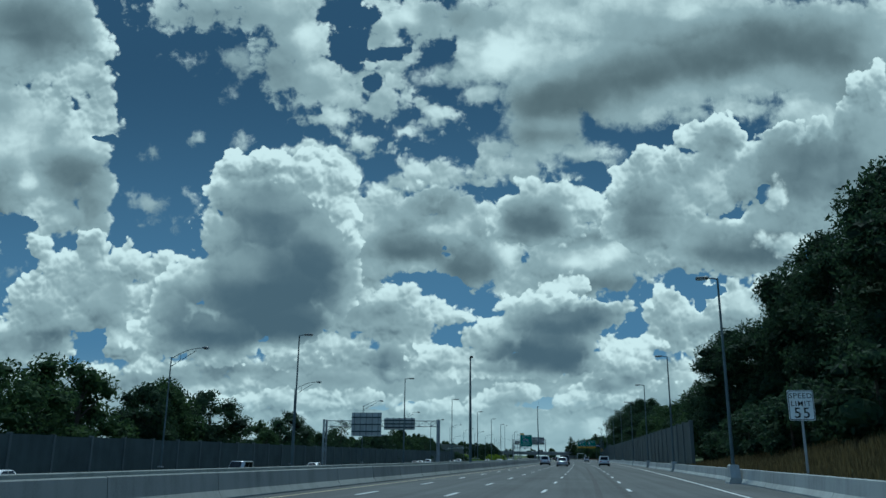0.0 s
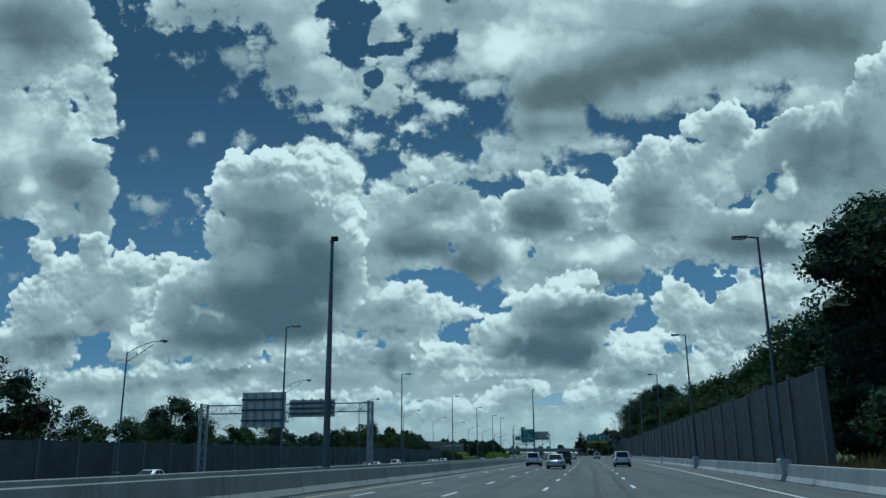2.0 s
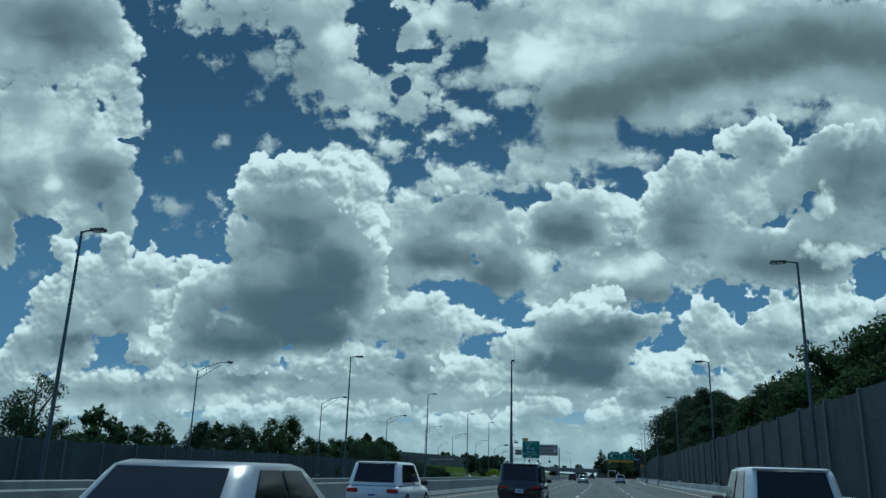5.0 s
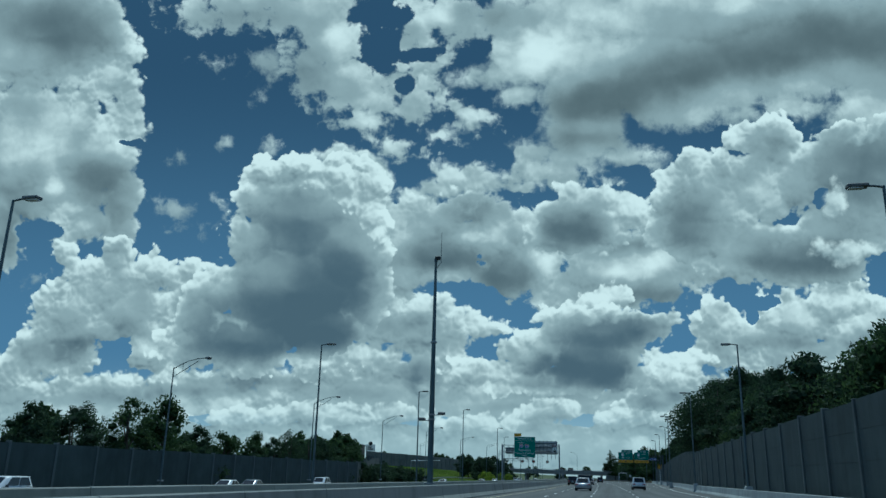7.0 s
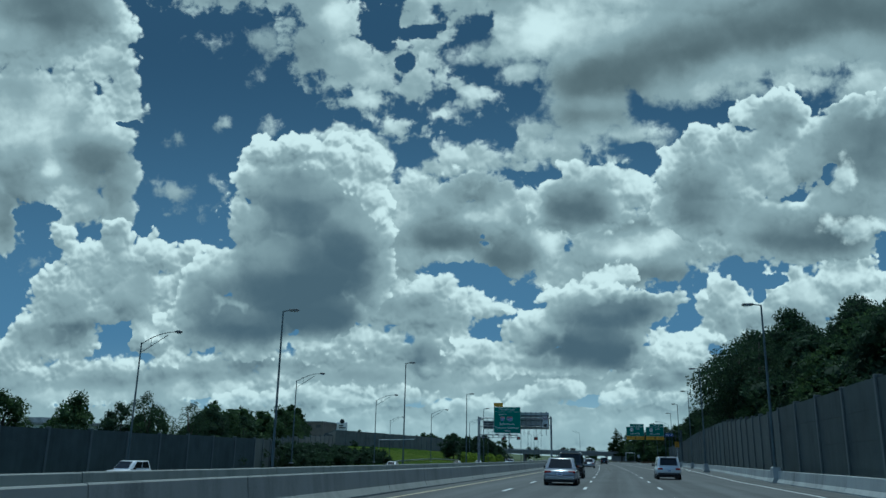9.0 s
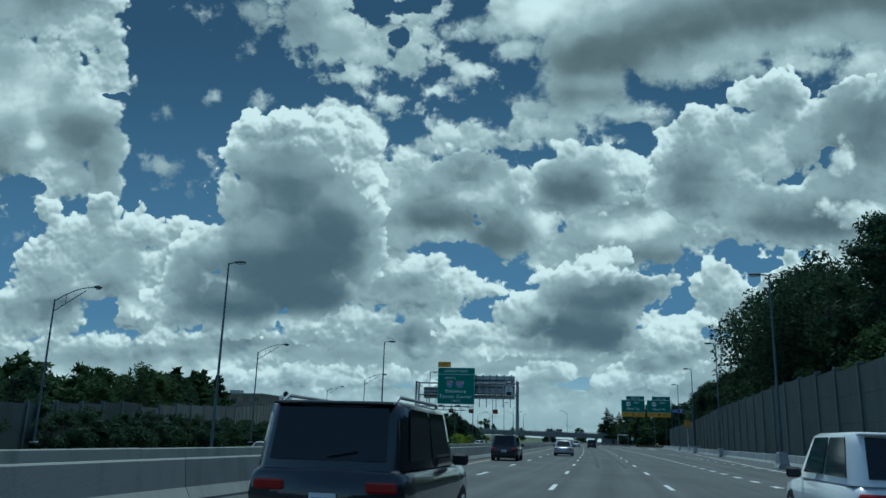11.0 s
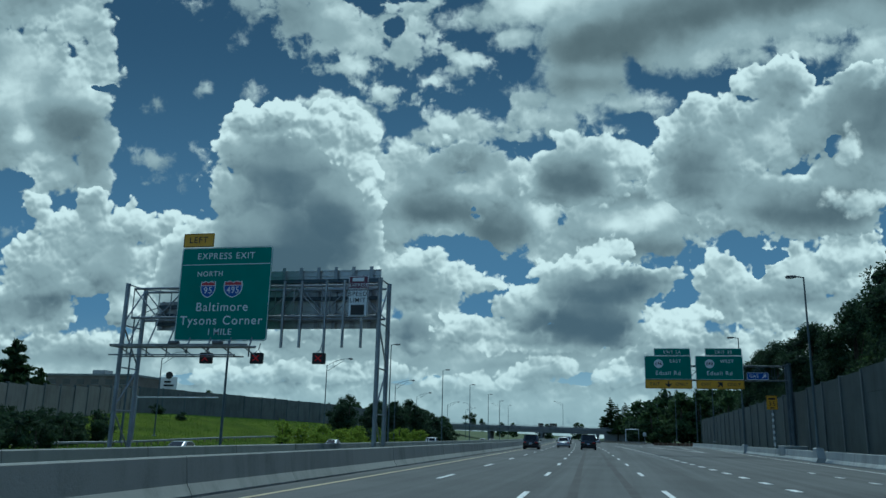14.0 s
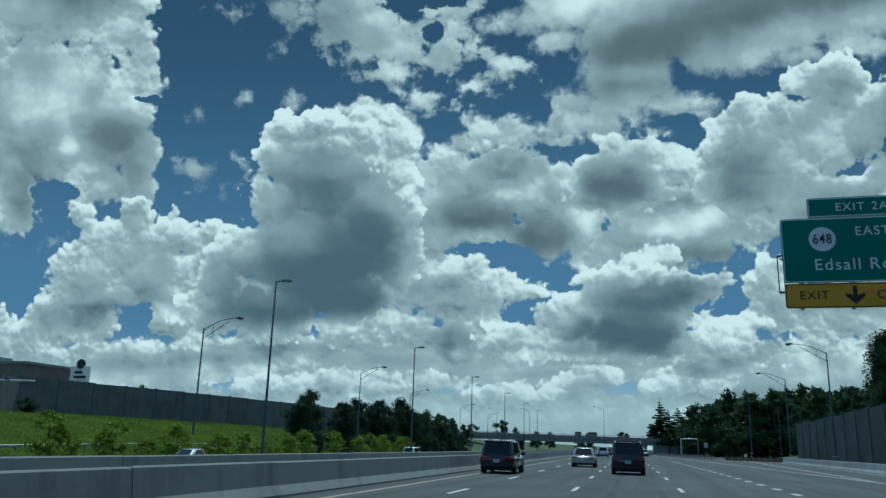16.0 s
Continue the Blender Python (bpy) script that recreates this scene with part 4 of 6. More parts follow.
def plate(name, x0, x1, z0, z1, y, material, parent, border=None, radius=0.12, label=""):
    """A thin sheet with rounded corners, facing -y, with an optional border band."""
    bm = bmesh.new()

    def outline(inset, yy):
        r = max(0.01, radius - inset * 0.5)
        vs = []
        for cx, cz, a0 in ((x1 - r - inset, z1 - r - inset, 0), (x0 + r + inset, z1 - r - inset, 90), (x0 + r + inset, z0 + r + inset, 180), (x1 - r - inset, z0 + r + inset, 270)):
            for k in range(5):
                a = radians(a0 + k * 22.5)
                vs.append(bm.verts.new((cx + r * math.cos(a), yy, cz + r * math.sin(a))))
        return vs
    a, b = outline(0, y), outline(0, y + 0.03)
    bm.faces.new(a)
    bm.faces.new(b[::-1])
    n = len(a)
    for i in range(n):
        bm.faces.new((a[i], b[i], b[(i + 1) % n], a[(i + 1) % n]))
    bmesh.ops.recalc_face_normals(bm, faces=bm.faces)
    ob = part(name, bm, material, parent, label)
    if border:
        bm = bmesh.new()
        w = 0.035

        def ring(inset):
            r = max(0.01, radius - inset * 0.5)
            out = []
            for cx, cz, a0 in ((x1 - r - inset, z1 - r - inset, 0), (x0 + r + inset, z1 - r - inset, 90), (x0 + r + inset, z0 + r + inset, 180), (x1 - r - inset, z0 + r + inset, 270)):
                for k in range(5):
                    q = radians(a0 + k * 22.5)
                    out.append(bm.verts.new((cx + r * math.cos(q), y - 0.004, cz + r * math.sin(q))))
            return out
        o, i2 = ring(0.02), ring(0.02 + w)
        for k in range(len(o)):
            bm.faces.new((o[k], o[(k + 1) % len(o)], i2[(k + 1) % len(o)], i2[k]))
        bmesh.ops.recalc_face_normals(bm, faces=bm.faces)
        part("border", bm, border, ob)
    return ob


def shield(x, z, w, h, number, parent, y):
    """An interstate shield: blue field, red crown, white rim and number."""
    def shape(k, top, bottom, yy, material, name):
        right = [(0.0, 0.42), (0.18, 0.5), (0.36, 0.44), (0.46, 0.5), (0.5, 0.2), (0.48, -0.05), (0.38, -0.28), (0.2, -0.43), (0.0, -0.52)]
        pts = right + [(-px, pz) for px, pz in right[-2:0:-1]]
        bm = bmesh.new()
        bm.faces.new([bm.verts.new((x + px * w * k, yy, z + pz * h * k)) for px, pz in pts])
        for zz, keep in ((top, -1), (bottom, 1)):
            cut = bmesh.ops.bisect_plane(bm, geom=bm.verts[:] + bm.edges[:] + bm.faces[:], plane_co=(0, 0, z + zz), plane_no=(0, 0, -keep), clear_outer=True)
        bmesh.ops.recalc_face_normals(bm, faces=bm.faces)
        return part(name, bm, material, parent)
    shape(1.0, h, -h, y, "sign_white", "shield_rim")
    shape(0.9, h * 0.2, -h, y - 0.006, "sign_blue", "shield_field")
    shape(0.9, h, h * 0.235, y - 0.006, "sign_red", "shield_crown")
    letters("number", number, h * 0.56, parent, "sign_white", x, y - 0.016, z - h * 0.08, squash=0.95 if len(number) < 3 else 0.86)


def truss(parent, x0, x1, z0, z1, y0, y1, bay, r=0.06, material="steel"):
    """A four-chord box truss along x."""
    for n, (yy, zz) in enumerate(((y0, z0), (y0, z1), (y1, z0), (y1, z1))):
        part("chord", tubed([(x0, yy, zz), (x1, yy, zz)], r, 8), material, parent)
    n = max(2, round((x1 - x0) / bay))
    for i in range(n):
        a, b = x0 + (x1 - x0) * i / n, x0 + (x1 - x0) * (i + 1) / n
        lo, hi = (z0, z1) if i % 2 else (z1, z0)
        for yy in (y0, y1):
            part("diagonal", tubed([(a, yy, lo), (b, yy, hi)], r * 0.55, 6), material, parent)
            part("upright", tubed([(a, yy, z0), (a, yy, z1)], r * 0.5, 6), material, parent)
        for zz in (z0, z1):
            part("cross_bar", tubed([(a, y0, zz), (b, y1, zz)], r * 0.45, 6), material, parent)


def gantry_leg(parent, x, y0, y1, top0, top1, base, r=0.2, material="steel"):
    """Two round posts one behind the other, tied by diagonals."""
    for yy, top in ((y0, top0), (y1, top1)):
        part("leg", tubed([(x, yy, base), (x, yy, top)], r, 12), material, parent)
        part("foot", boxed(x - 0.35, x + 0.35, yy - 0.35, yy + 0.35, base - 0.02, base + 0.06, bevel=0.01), material, parent)
        part("cap", tubed([(x, yy, top), (x, yy, top + 0.05)], r * 1.12, 12), material, parent)
    n = 4
    for i in range(n):
        a, b = base + (min(top0, top1) - base) * i / n, base + (min(top0, top1) - base) * (i + 1) / n
        ya, yb = (y0, y1) if i % 2 else (y1, y0)
        part("brace", tubed([(x, ya, a + 0.15), (x, yb, b)], 0.05, 6), material, parent)
        part("tie", tubed([(x, y0, b), (x, y1, b)], 0.045, 6), material, parent)


def sign_back(x0, x1, z0, z1, y, parts_low, label, hang=0.0, rise=0.0, facing=1):
    """The bare back of a sign: ribbed sheet with upright stiffeners, seen from behind."""
    ob = thing("overhead_sign", label, "road sign", "sign panels seen from behind")
    part("sheet", boxed(x0, x1, y + 0.12, y + 0.15, z0, z1), "sign_back", ob)
    k = z0 + 0.12
    while k < z1:
        part("rib", boxed(x0 + 0.01, x1 - 0.01, y + 0.07, y + 0.119, k, k + 0.05), "sign_back", ob)
        k += 0.31
    # dark bars for the truss chords, their shadow put into the colour
    for f in (0.2, 0.5, 0.8):
        zz = z0 + (z1 - z0) * f
        part("beam", boxed(x0 + 0.05, x1 - 0.05, y - 0.22, y - 0.08, zz - 0.11, zz + 0.11), "pole_dark", ob)
    n = max(3, round((x1 - x0) / 1.15))
    for i in range(n):
        xx = x0 + (x1 - x0) * (i + 0.5) / n
        part("stiffener", boxed(xx - 0.05, xx + 0.05, y - 0.06, y + 0.069, z0 - hang, z1 + rise), "steel", ob)
        part("flange", boxed(xx - 0.11, xx + 0.11, y - 0.075, y - 0.061, z0 - hang, z1 + rise), "steel", ob)
    return ob


# first gantry: over the opposite lanes, its signs facing away
g = thing("sign_gantry", "grey steel truss gantry over the opposite lanes", "sign gantry")
gantry_leg(g, -23.1, 141.2, 142.9, 7.75, 7.75, -0.1, 0.19)
gantry_leg(g, -44.1, 140.6, 142.3, 7.75, 7.75, -0.8, 0.19)
truss(g, -44.1, -23.1, 6.6, 7.6, 141.2, 142.3, 1.15, 0.05)
sign_back(-39.0, -33.4, 4.85, 9.0, 140.9, 0, "bare aluminium back of a large overhead sign")
sign_back(-32.9, -27.2, 6.0, 8.05, 140.9, 0, "bare aluminium back of a wide overhead sign", rise=0.12)

# second gantry: over the express lanes
g = thing("sign_gantry", "grey steel truss gantry over the express lanes", "sign gantry")
gantry_leg(g, -11.25, 399.3, 401.2, 10.1, 10.1, -0.1, 0.135)
gantry_leg(g, -27.0, 398.6, 400.5, 9.9, 9.9, -0.1, 0.135)
truss(g, -27.0, -11.25, 7.95, 9.75, 399.3, 400.6, 1.7, 0.075)
walkway = part("walkway", boxed(-26.8, -18.2, 397.2, 398.3, 5.98, 6.03), "steel", g)
for yy in (397.2, 398.3):
    part("walkway_rail", tubed([(-26.8, yy, 6.08), (-18.2, yy, 6.08)], 0.05, 6), "steel", g)
    part("walkway_rail", tubed([(-26.8, yy, 5.5), (-18.9, yy, 5.5)], 0.045, 6), "steel", g)
for k in range(7):
    xx = -26.4 + k * 1.3
    part("walkway_hanger", tubed([(xx, 398.3, 5.5), (xx, 398.3, 6.1), (xx, 399.3, 7.95)], 0.045, 6), "steel", g)
    part("walkway_strut", tubed([(xx, 397.2, 6.08), (xx + 0.5, 398.3, 5.5)], 0.035, 6), "steel", g)
for xx in (-17.0, -15.9, -14.4, -13.3, -12.2):
    part("hanger", boxed(xx - 0.055, xx + 0.055, 398.95, 399.12, 6.1 if xx != -14.4 else 5.75, 10.0), "steel", g)
sign_back(-19.6, -11.75, 7.45, 11.05, 400.95, 0, "weathered aluminium back of a wide overhead sign", rise=0.15)
sign_back(-26.3, -23.9, 7.4, 9.2, 400.95, 0, "weathered aluminium back of a small overhead sign")

s = thing("express_exit_sign", "large green express exit sign with white lettering", "road sign", m=Matrix.Translation((0.3, 0, 0)))
plate("panel", -23.85, -18.0, 6.45, 12.05, 398.55, "sign_green", s, "sign_white", 0.16)
plate("left_tab", -23.85, -21.85, 12.1, 12.95, 398.55, "sign_yellow", s, "sign_black", 0.06, "yellow tab above the sign")
part("divider", boxed(-23.75, -18.1, 398.535, 398.545, 10.98, 11.02), "sign_white", s)
letters("lettering", "LEFT", 0.54, s, "sign_black", -22.85, 398.535, 12.52)
letters("lettering", "EXPRESS EXIT", 0.54, s, "sign_white", -20.95, 398.535, 11.5)
letters("lettering", "NORTH", 0.44, s, "sign_white", -21.9, 398.535, 10.42)
shield(-21.95, 9.5, 0.98, 1.0, "95", s, 398.54)
shield(-20.35, 9.5, 1.22, 1.0, "495", s, 398.54)
letters("lettering", "Baltimore", 0.74, s, "sign_white", -20.95, 398.535, 8.42)
letters("lettering", "Tysons Corner", 0.74, s, "sign_white", -20.95, 398.535, 7.62)
letters("lettering", "1 MILE", 0.52, s, "sign_white", -20.95, 398.535, 6.95)
for xx in (-23.4, -18.5, -21.0):
    part("mount", boxed(xx - 0.06, xx + 0.06, 398.6, 399.2, 6.5, 11.9), "steel", s)
for xx in (-23.0, -20.3):
    part("sign_light", boxed(xx - 0.28, xx + 0.28, 397.0, 397.4, 6.08, 6.28, bevel=0.06), "lamp_head", s)

s = thing("express_speed_sign", "white express speed limit sign with a dark display", "road sign")
plate("express_panel", -12.98, -11.78, 9.42, 10.2, 398.75, "sign_purple", s, "sign_white", 0.05, "maroon panel above the sign")
plate("speed_panel", -12.98, -11.78, 7.82, 9.38, 398.75, "sign_white", s, "sign_black", 0.05)
part("emblem", boxed(-12.75, -12.05, 398.735, 398.745, 9.86, 10.08), "sign_white", s)
letters("lettering", "EXPRESS", 0.26, s, "sign_white", -12.38, 398.735, 9.64)
letters("lettering", "SPEED", 0.36, s, "sign_black", -12.38, 398.735, 9.12)
letters("lettering", "LIMIT", 0.36, s, "sign_black", -12.38, 398.735, 8.76)
plate("display", -12.78, -11.98, 7.92, 8.5, 398.735, "sign_black", s, None, 0.02)

for xx in (-21.3, -18.15, -14.4):
    s = thing("lane_signal", "black lane control signal showing a dim red cross", "lane signal", "lane control signals")
    part("housing", boxed(xx - 0.36, xx + 0.36, 398.3, 398.62, 5.12, 5.74, bevel=0.04), "trim_black", s)
    part("bracket", tubed([(xx - 0.2, 398.5, 5.72), (xx, 398.6, 5.95), (xx + 0.2, 398.5, 5.72)], 0.025, 6), "steel", s)
    part("hanger_bar", tubed([(xx, 398.6, 5.93), (xx, 398.8, 6.3)], 0.03, 6), "steel", s)
    for sgn in (1, -1):
        bm = bmesh.new()
        box(bm, -0.25, 0.25, -0.006, 0.006, -0.026, 0.026)
        part("cross_arm", bm, "red_cross", s, m=pose(xx, 398.29 - 0.003 * sgn, 5.43, 0, sgn * 42, 0))


# exit gantry over the right-hand lanes
g = thing("sign_gantry", "grey steel cantilever gantry over the exit lanes", "sign gantry")
gantry_leg(g, 18.75, 438.5, 439.8, 8.9, 8.9, 0.0, 0.2, "pole_dark")
truss(g, 5.2, 18.75, 7.3, 8.7, 438.5, 439.8, 1.4, 0.045, "pole_dark")
part("footing", boxed(17.6, 19.8, 437.8, 440.4, -0.1, 1.15, bevel=0.04), "barrier_new", g)


def exit_sign(x0, x1, tab0, exit_word, heading, arrow_down):
    ob = thing("exit_sign", f"green Edsall Rd {heading.lower()} exit sign with yellow strip", "road sign", "exit signs")
    y = 438.0
    plate("panel", x0, x1, 7.28, 9.62, y, "sign_green", ob, "sign_white", 0.12)
    plate("exit_tab", tab0, x1 - 0.06, 9.64, 10.36, y, "sign_green", ob, "sign_white", 0.06)
    plate("exit_only_strip", x0, x1, 6.38, 7.26, y, "sign_yellow", ob, "sign_black", 0.10, "yellow exit only strip")
    letters("lettering", exit_word, 0.42, ob, "sign_white", (tab0 + x1) / 2, y - 0.012, 9.98)
    letters("lettering", heading, 0.46, ob, "sign_white", x1 - 1.5, y - 0.012, 9.08)
    letters("lettering", "Edsall Rd", 0.58, ob, "sign_white", (x0 + x1) / 2, y - 0.012, 7.9)
    bm = bmesh.new()
    bmesh.ops.create_circle(bm, cap_ends=True, segments=28, radius=0.44)
    part("route_disc", bm, "sign_white", ob, m=pose(x0 + 1.35, y - 0.008, 8.84, 90, 0, 0))
    letters("number", "648", 0.52, ob, "sign_black", x0 + 1.35, y - 0.03, 8.83, squash=0.74)
    xm = (x0 + x1) / 2
    letters("lettering", "EXIT", 0.42, ob, "sign_black", x0 + 0.95, y - 0.012, 6.82)
    letters("lettering", "ONLY", 0.42, ob, "sign_black", x1 - 0.95, y - 0.012, 6.82)
    bm = bmesh.new()
    vs = [bm.verts.new(p) for p in ((-0.07, 0, 0.32), (0.07, 0, 0.32), (0.07, 0, 0.0), (0.3, 0, 0.08), (0.3, 0, -0.04), (0, 0, -0.32), (-0.3, 0, -0.04), (-0.3, 0, 0.08), (-0.07, 0, 0.0))]
    bm.faces.new(vs)
    part("arrow", bm, "sign_black", ob, m=pose(xm, y - 0.012, 6.82, 0, 0 if arrow_down else -135, 0))
    for xx in (x0 + 0.6, xm, x1 - 0.6):
        part("mount", boxed(xx - 0.05, xx + 0.05, y + 0.04, y + 0.5, 6.4, 9.6), "steel", ob)
    return ob


exit_sign(5.1, 9.58, 6.05, "EXIT 2A", "EAST", True)
exit_sign(9.98, 14.46, 10.95, "EXIT 2B", "WEST", False)
s = thing("gas_sign", "small blue services sign with a white arrow", "road sign")
plate("panel", 14.75, 16.75, 7.32, 8.02, 438.1, "sign_blue", s, "sign_white", 0.06)
letters("lettering", "GAS", 0.42, s, "sign_white", 15.4, 438.085, 7.66)
bm = bmesh.new()
bm.faces.new([bm.verts.new(p) for p in ((-0.05, 0, -0.25), (0.05, 0, -0.25), (0.05, 0, 0.02), (0.2, 0, 0.02), (0, 0, 0.26), (-0.2, 0, 0.02), (-0.05, 0, 0.02))])
part("arrow", bm, "sign_white", s, m=pose(16.35, 438.085, 7.66, 0, 45, 0))
part("mount", boxed(15.6, 15.8, 438.13, 438.5, 7.4, 8.0), "steel", s)

s = thing("advisory_speed_sign", "yellow exit speed sign on a perforated post", "road sign")
plate("panel", 17.45, 18.55, 4.72, 6.15, 444.0, "sign_yellow", s, "sign_black", 0.06)
part("writing_bar", boxed(17.68, 18.32, 443.985, 443.995, 5.72, 5.9), "sign_black", s)
letters("number", "35", 0.68, s, "sign_black", 18.0, 443.988, 5.28)
part("writing_bar", boxed(17.8, 18.2, 443.985, 443.995, 4.84, 4.95), "sign_black", s)
part("post", boxed(17.93, 18.07, 444.05, 444.15, 0.6, 6.1), "steel", s)
for k in range(6):
    part("post_stripe", boxed(17.9, 18.1, 444.03, 444.045, 1.1 + k * 0.6, 1.4 + k * 0.6), "sign_white", s)

s = thing("speed_limit_sign", "white speed limit sign on a post in dry grass", "road sign")
plate("panel", 10.75, 11.95, 3.28, 4.74, 41.0, "sign_white", s, "sign_black", 0.08)
letters("lettering", "SPEED", 0.36, s, "sign_black", 11.35, 40.985, 4.46)
letters("lettering", "LIMIT", 0.36, s, "sign_black", 11.35, 40.985, 4.08)
letters("number", "55", 0.72, s, "sign_black", 11.35, 40.985, 3.62)
part("post", boxed(11.3, 11.4, 41.04, 41.12, 0.3, 4.6), "steel", s)

# tall camera masts beside the median barrier
def mast(x, y, height, radius, antenna, cams):
    ob = thing("camera_mast", "tall dark steel camera mast behind the median barrier", "mast", "camera masts", m=pose(x, y, -0.1))
    part("pole", tubed([(0, 0, 0), (0, 0, height * 0.35), (0, 0, height)], [radius, radius * 0.85, radius * 0.42], 14), "pole", ob)
    part("footing", tubed([(0, 0, 0), (0, 0, 0.95)], radius * 2.0, 14), "barrier", ob)
    part("base_flange", tubed([(0, 0, 0.95), (0, 0, 1.03)], radius * 1.7, 14), "steel", ob)
    part("cap", tubed([(0, 0, height), (0, 0, height + 0.18)], radius * 0.55, 12), "pole_dark", ob)
    part("camera", boxed(-0.05, 0.3, -0.12, 0.12, height + 0.12, height + 0.36, bevel=0.04), "trim_black", ob)
    if antenna:
        part("antenna", tubed([(0.1, 0, height - 0.4), (0.35, 0, height - 0.1), (0.35, 0, height + 2.0)], 0.018, 6), "pole_dark", ob)
    if cams:
        for zz in (4.75, 5.05, 9.6):
            part("clamp", tubed([(0, 0, zz), (0, 0, zz + 0.1)], radius * 1.05, 14), "steel", ob)
        for sx, zz in ((-1, 4.7), (1, 5.05)):
            arm = part("camera_arm", tubed([(0, 0, zz), (sx * 0.5, 0, zz + 0.05)], 0.03, 6), "steel", ob)
            part("camera_housing", boxed(min(sx * 0.4, sx * 0.85), max(sx * 0.4, sx * 0.85), -0.12, 0.12, zz + 0.02, zz + 0.22, bevel=0.05), "lamp_head", arm)
    return ob


mast(-10.55, 86.8, 12.1, 0.185, False, False)
mast(-8.2, 224.2, 15.0, 0.20, True, True)

# ---------- overpass ----------
o = thing("overpass", "grey concrete road bridge over the motorway", "bridge")
DECK = pose(-40, 742, 0, 0, 0.62, 0)
part("deck", boxed(-150, 62, 0, 16, 4.9, 5.5), "deck", o, m=DECK)
for k in range(5):
    part("girder", boxed(-150, 62, 0.6 + k * 3.5, 1.1 + k * 3.5, 3.6, 4.9), "deck", o, m=DECK)
part("parapet", boxed(-150, 62, 0.0, 0.3, 5.5, 6.35), "deck", o, m=DECK)
part("parapet", boxed(-150, 62, 15.7, 16.0, 5.5, 6.35), "deck", o, m=DECK)
for k in range(53):
    part("rail_post", boxed(-149 + k * 4, -148.9 + k * 4, 0.1, 0.2, 6.35, 7.0), "steel", o, m=DECK)
for zz in (6.6, 6.95):
    part("rail", tubed([(-150, 0.15, zz), (62, 0.15, zz)], 0.05, 5), "steel", o, m=DECK)
for px in (-16.0, 9.5, 36.0, -47.0, -70.0):
    cap = part("pier_cap", boxed(px - 0.8, px + 0.8, 0.3, 15.7, 2.9, 3.6, bevel=0.05), "deck", o, m=DECK)
    for yy in (2.0, 8.0, 14.0):
        part("pier", tubed([(px, yy, -1.2), (px, yy, 2.9)], 0.6, 12), "deck", o, m=DECK)
for sx, zz in ((-110, 0), (48, 0)):
    part("abutment", boxed(sx - 9, sx + 9, 0.2, 15.8, -1.5, 3.6, bevel=0.1), "deck", o, m=DECK)
for x, y, k in ((-20.4, 748, 1.0), (-52, 750, 0.9), (-66, 748, 0.9), (6, 752, 0.9)):
    cobra_lamp(pose(x, y, 5.5) @ Matrix.Diagonal((k, k, k, 1)), side=-1)
for x, w in ((-31, 2.6), (-25, 3.6)):
    v = thing("van", "dark van crossing the bridge, far off", "vehicle", "vehicles on the bridge", m=pose(x, 746, 5.9))
    part("body", boxed(-w / 2, w / 2, -0.9, 0.9, 0.35, 2.0, bevel=0.25), "paint_dark", v)
    part("windscreen", boxed(-w / 2 - 0.01, -w / 2 + 0.1, -0.7, 0.7, 1.2, 1.8), "glass", v)
    for sx in (-1, 1):
        for sy in (-1, 1):
            part("wheel", tubed([(sx * w * 0.32, sy * 0.82, 0.33), (sx * w * 0.32, sy * 0.94, 0.33)], 0.33, 12), "rubber", v)


# ---------- guard rails ----------
def guard_rail(name, label, pts, zfun, material="steel", post="wood", spacing=2.0):
    ob = thing(name, label, "guard rail", "guard rails", "structure")
    for (x0, y0), (x1, y1) in zip(pts, pts[1:]):
        L = math.hypot(x1 - x0, y1 - y0)
        yaw = -math.degrees(math.atan2(x1 - x0, y1 - y0))
        n = max(1, round(L / 12))
        for k in range(n):
            a = Vector((x0 + (x1 - x0) * k / n, y0 + (y1 - y0) * k / n, 0))
            b = Vector((x0 + (x1 - x0) * (k + 1) / n, y0 + (y1 - y0) * (k + 1) / n, 0))
            za, zb = zfun(a.x, a.y), zfun(b.x, b.y)
            bm = bmesh.new()
            prism(bm, [(-0.02, 0.45), (0.05, 0.5), (-0.02, 0.56), (-0.02, 0.62), (0.05, 0.68), (-0.02, 0.75), (-0.05, 0.75), (-0.05, 0.45)], 0, (b - a).length)
            part("rail", bm, material, ob, m=pose(a.x, a.y, za, math.degrees(math.atan2(zb - za, (b - a).length)), 0, yaw))
        m = max(1, round(L / spacing))
        for k in range(m):
            px, py = x0 + (x1 - x0) * k / m, y0 + (y1 - y0) * k / m
            part("post", boxed(-0.2, -0.06, -0.08, 0.08, -0.3, 0.78), post, ob, m=pose(px, py, zfun(px, py), 0, 0, yaw))
    return ob


guard_rail("guard_rail_bank", "galvanised guard rail along a ramp on the bank", [(-60, 412), (-62, 440), (-64, 470), (-63, 500), (-60, 530), (-58, 560)], terrain)
guard_rail("guard_rail_gore", "rusty guard rail beyond the exit gore", [(20.6, 549.5), (16.0, 552.5), (11.7, 553)], lambda x, y: 0.0, "rust", spacing=1.0)
guard_rail("guard_rail_gore_low", "rusty lower guard rail beyond the exit gore", [(20.6, 549.5), (16.0, 552.5), (11.7, 553)], lambda x, y: -0.34, "rust", spacing=3.0)
guard_rail("guard_rail_road", "galvanised guard rail beside the carriageway", [(10.2, 556), (6.0, 585), (0.0, 640), (-8.0, 700)], lambda x, y: 0.0)
f = thing("height_frame", "white tubular frame over the ramp entrance", "frame", m=pose(6.8, 628.7, 0))
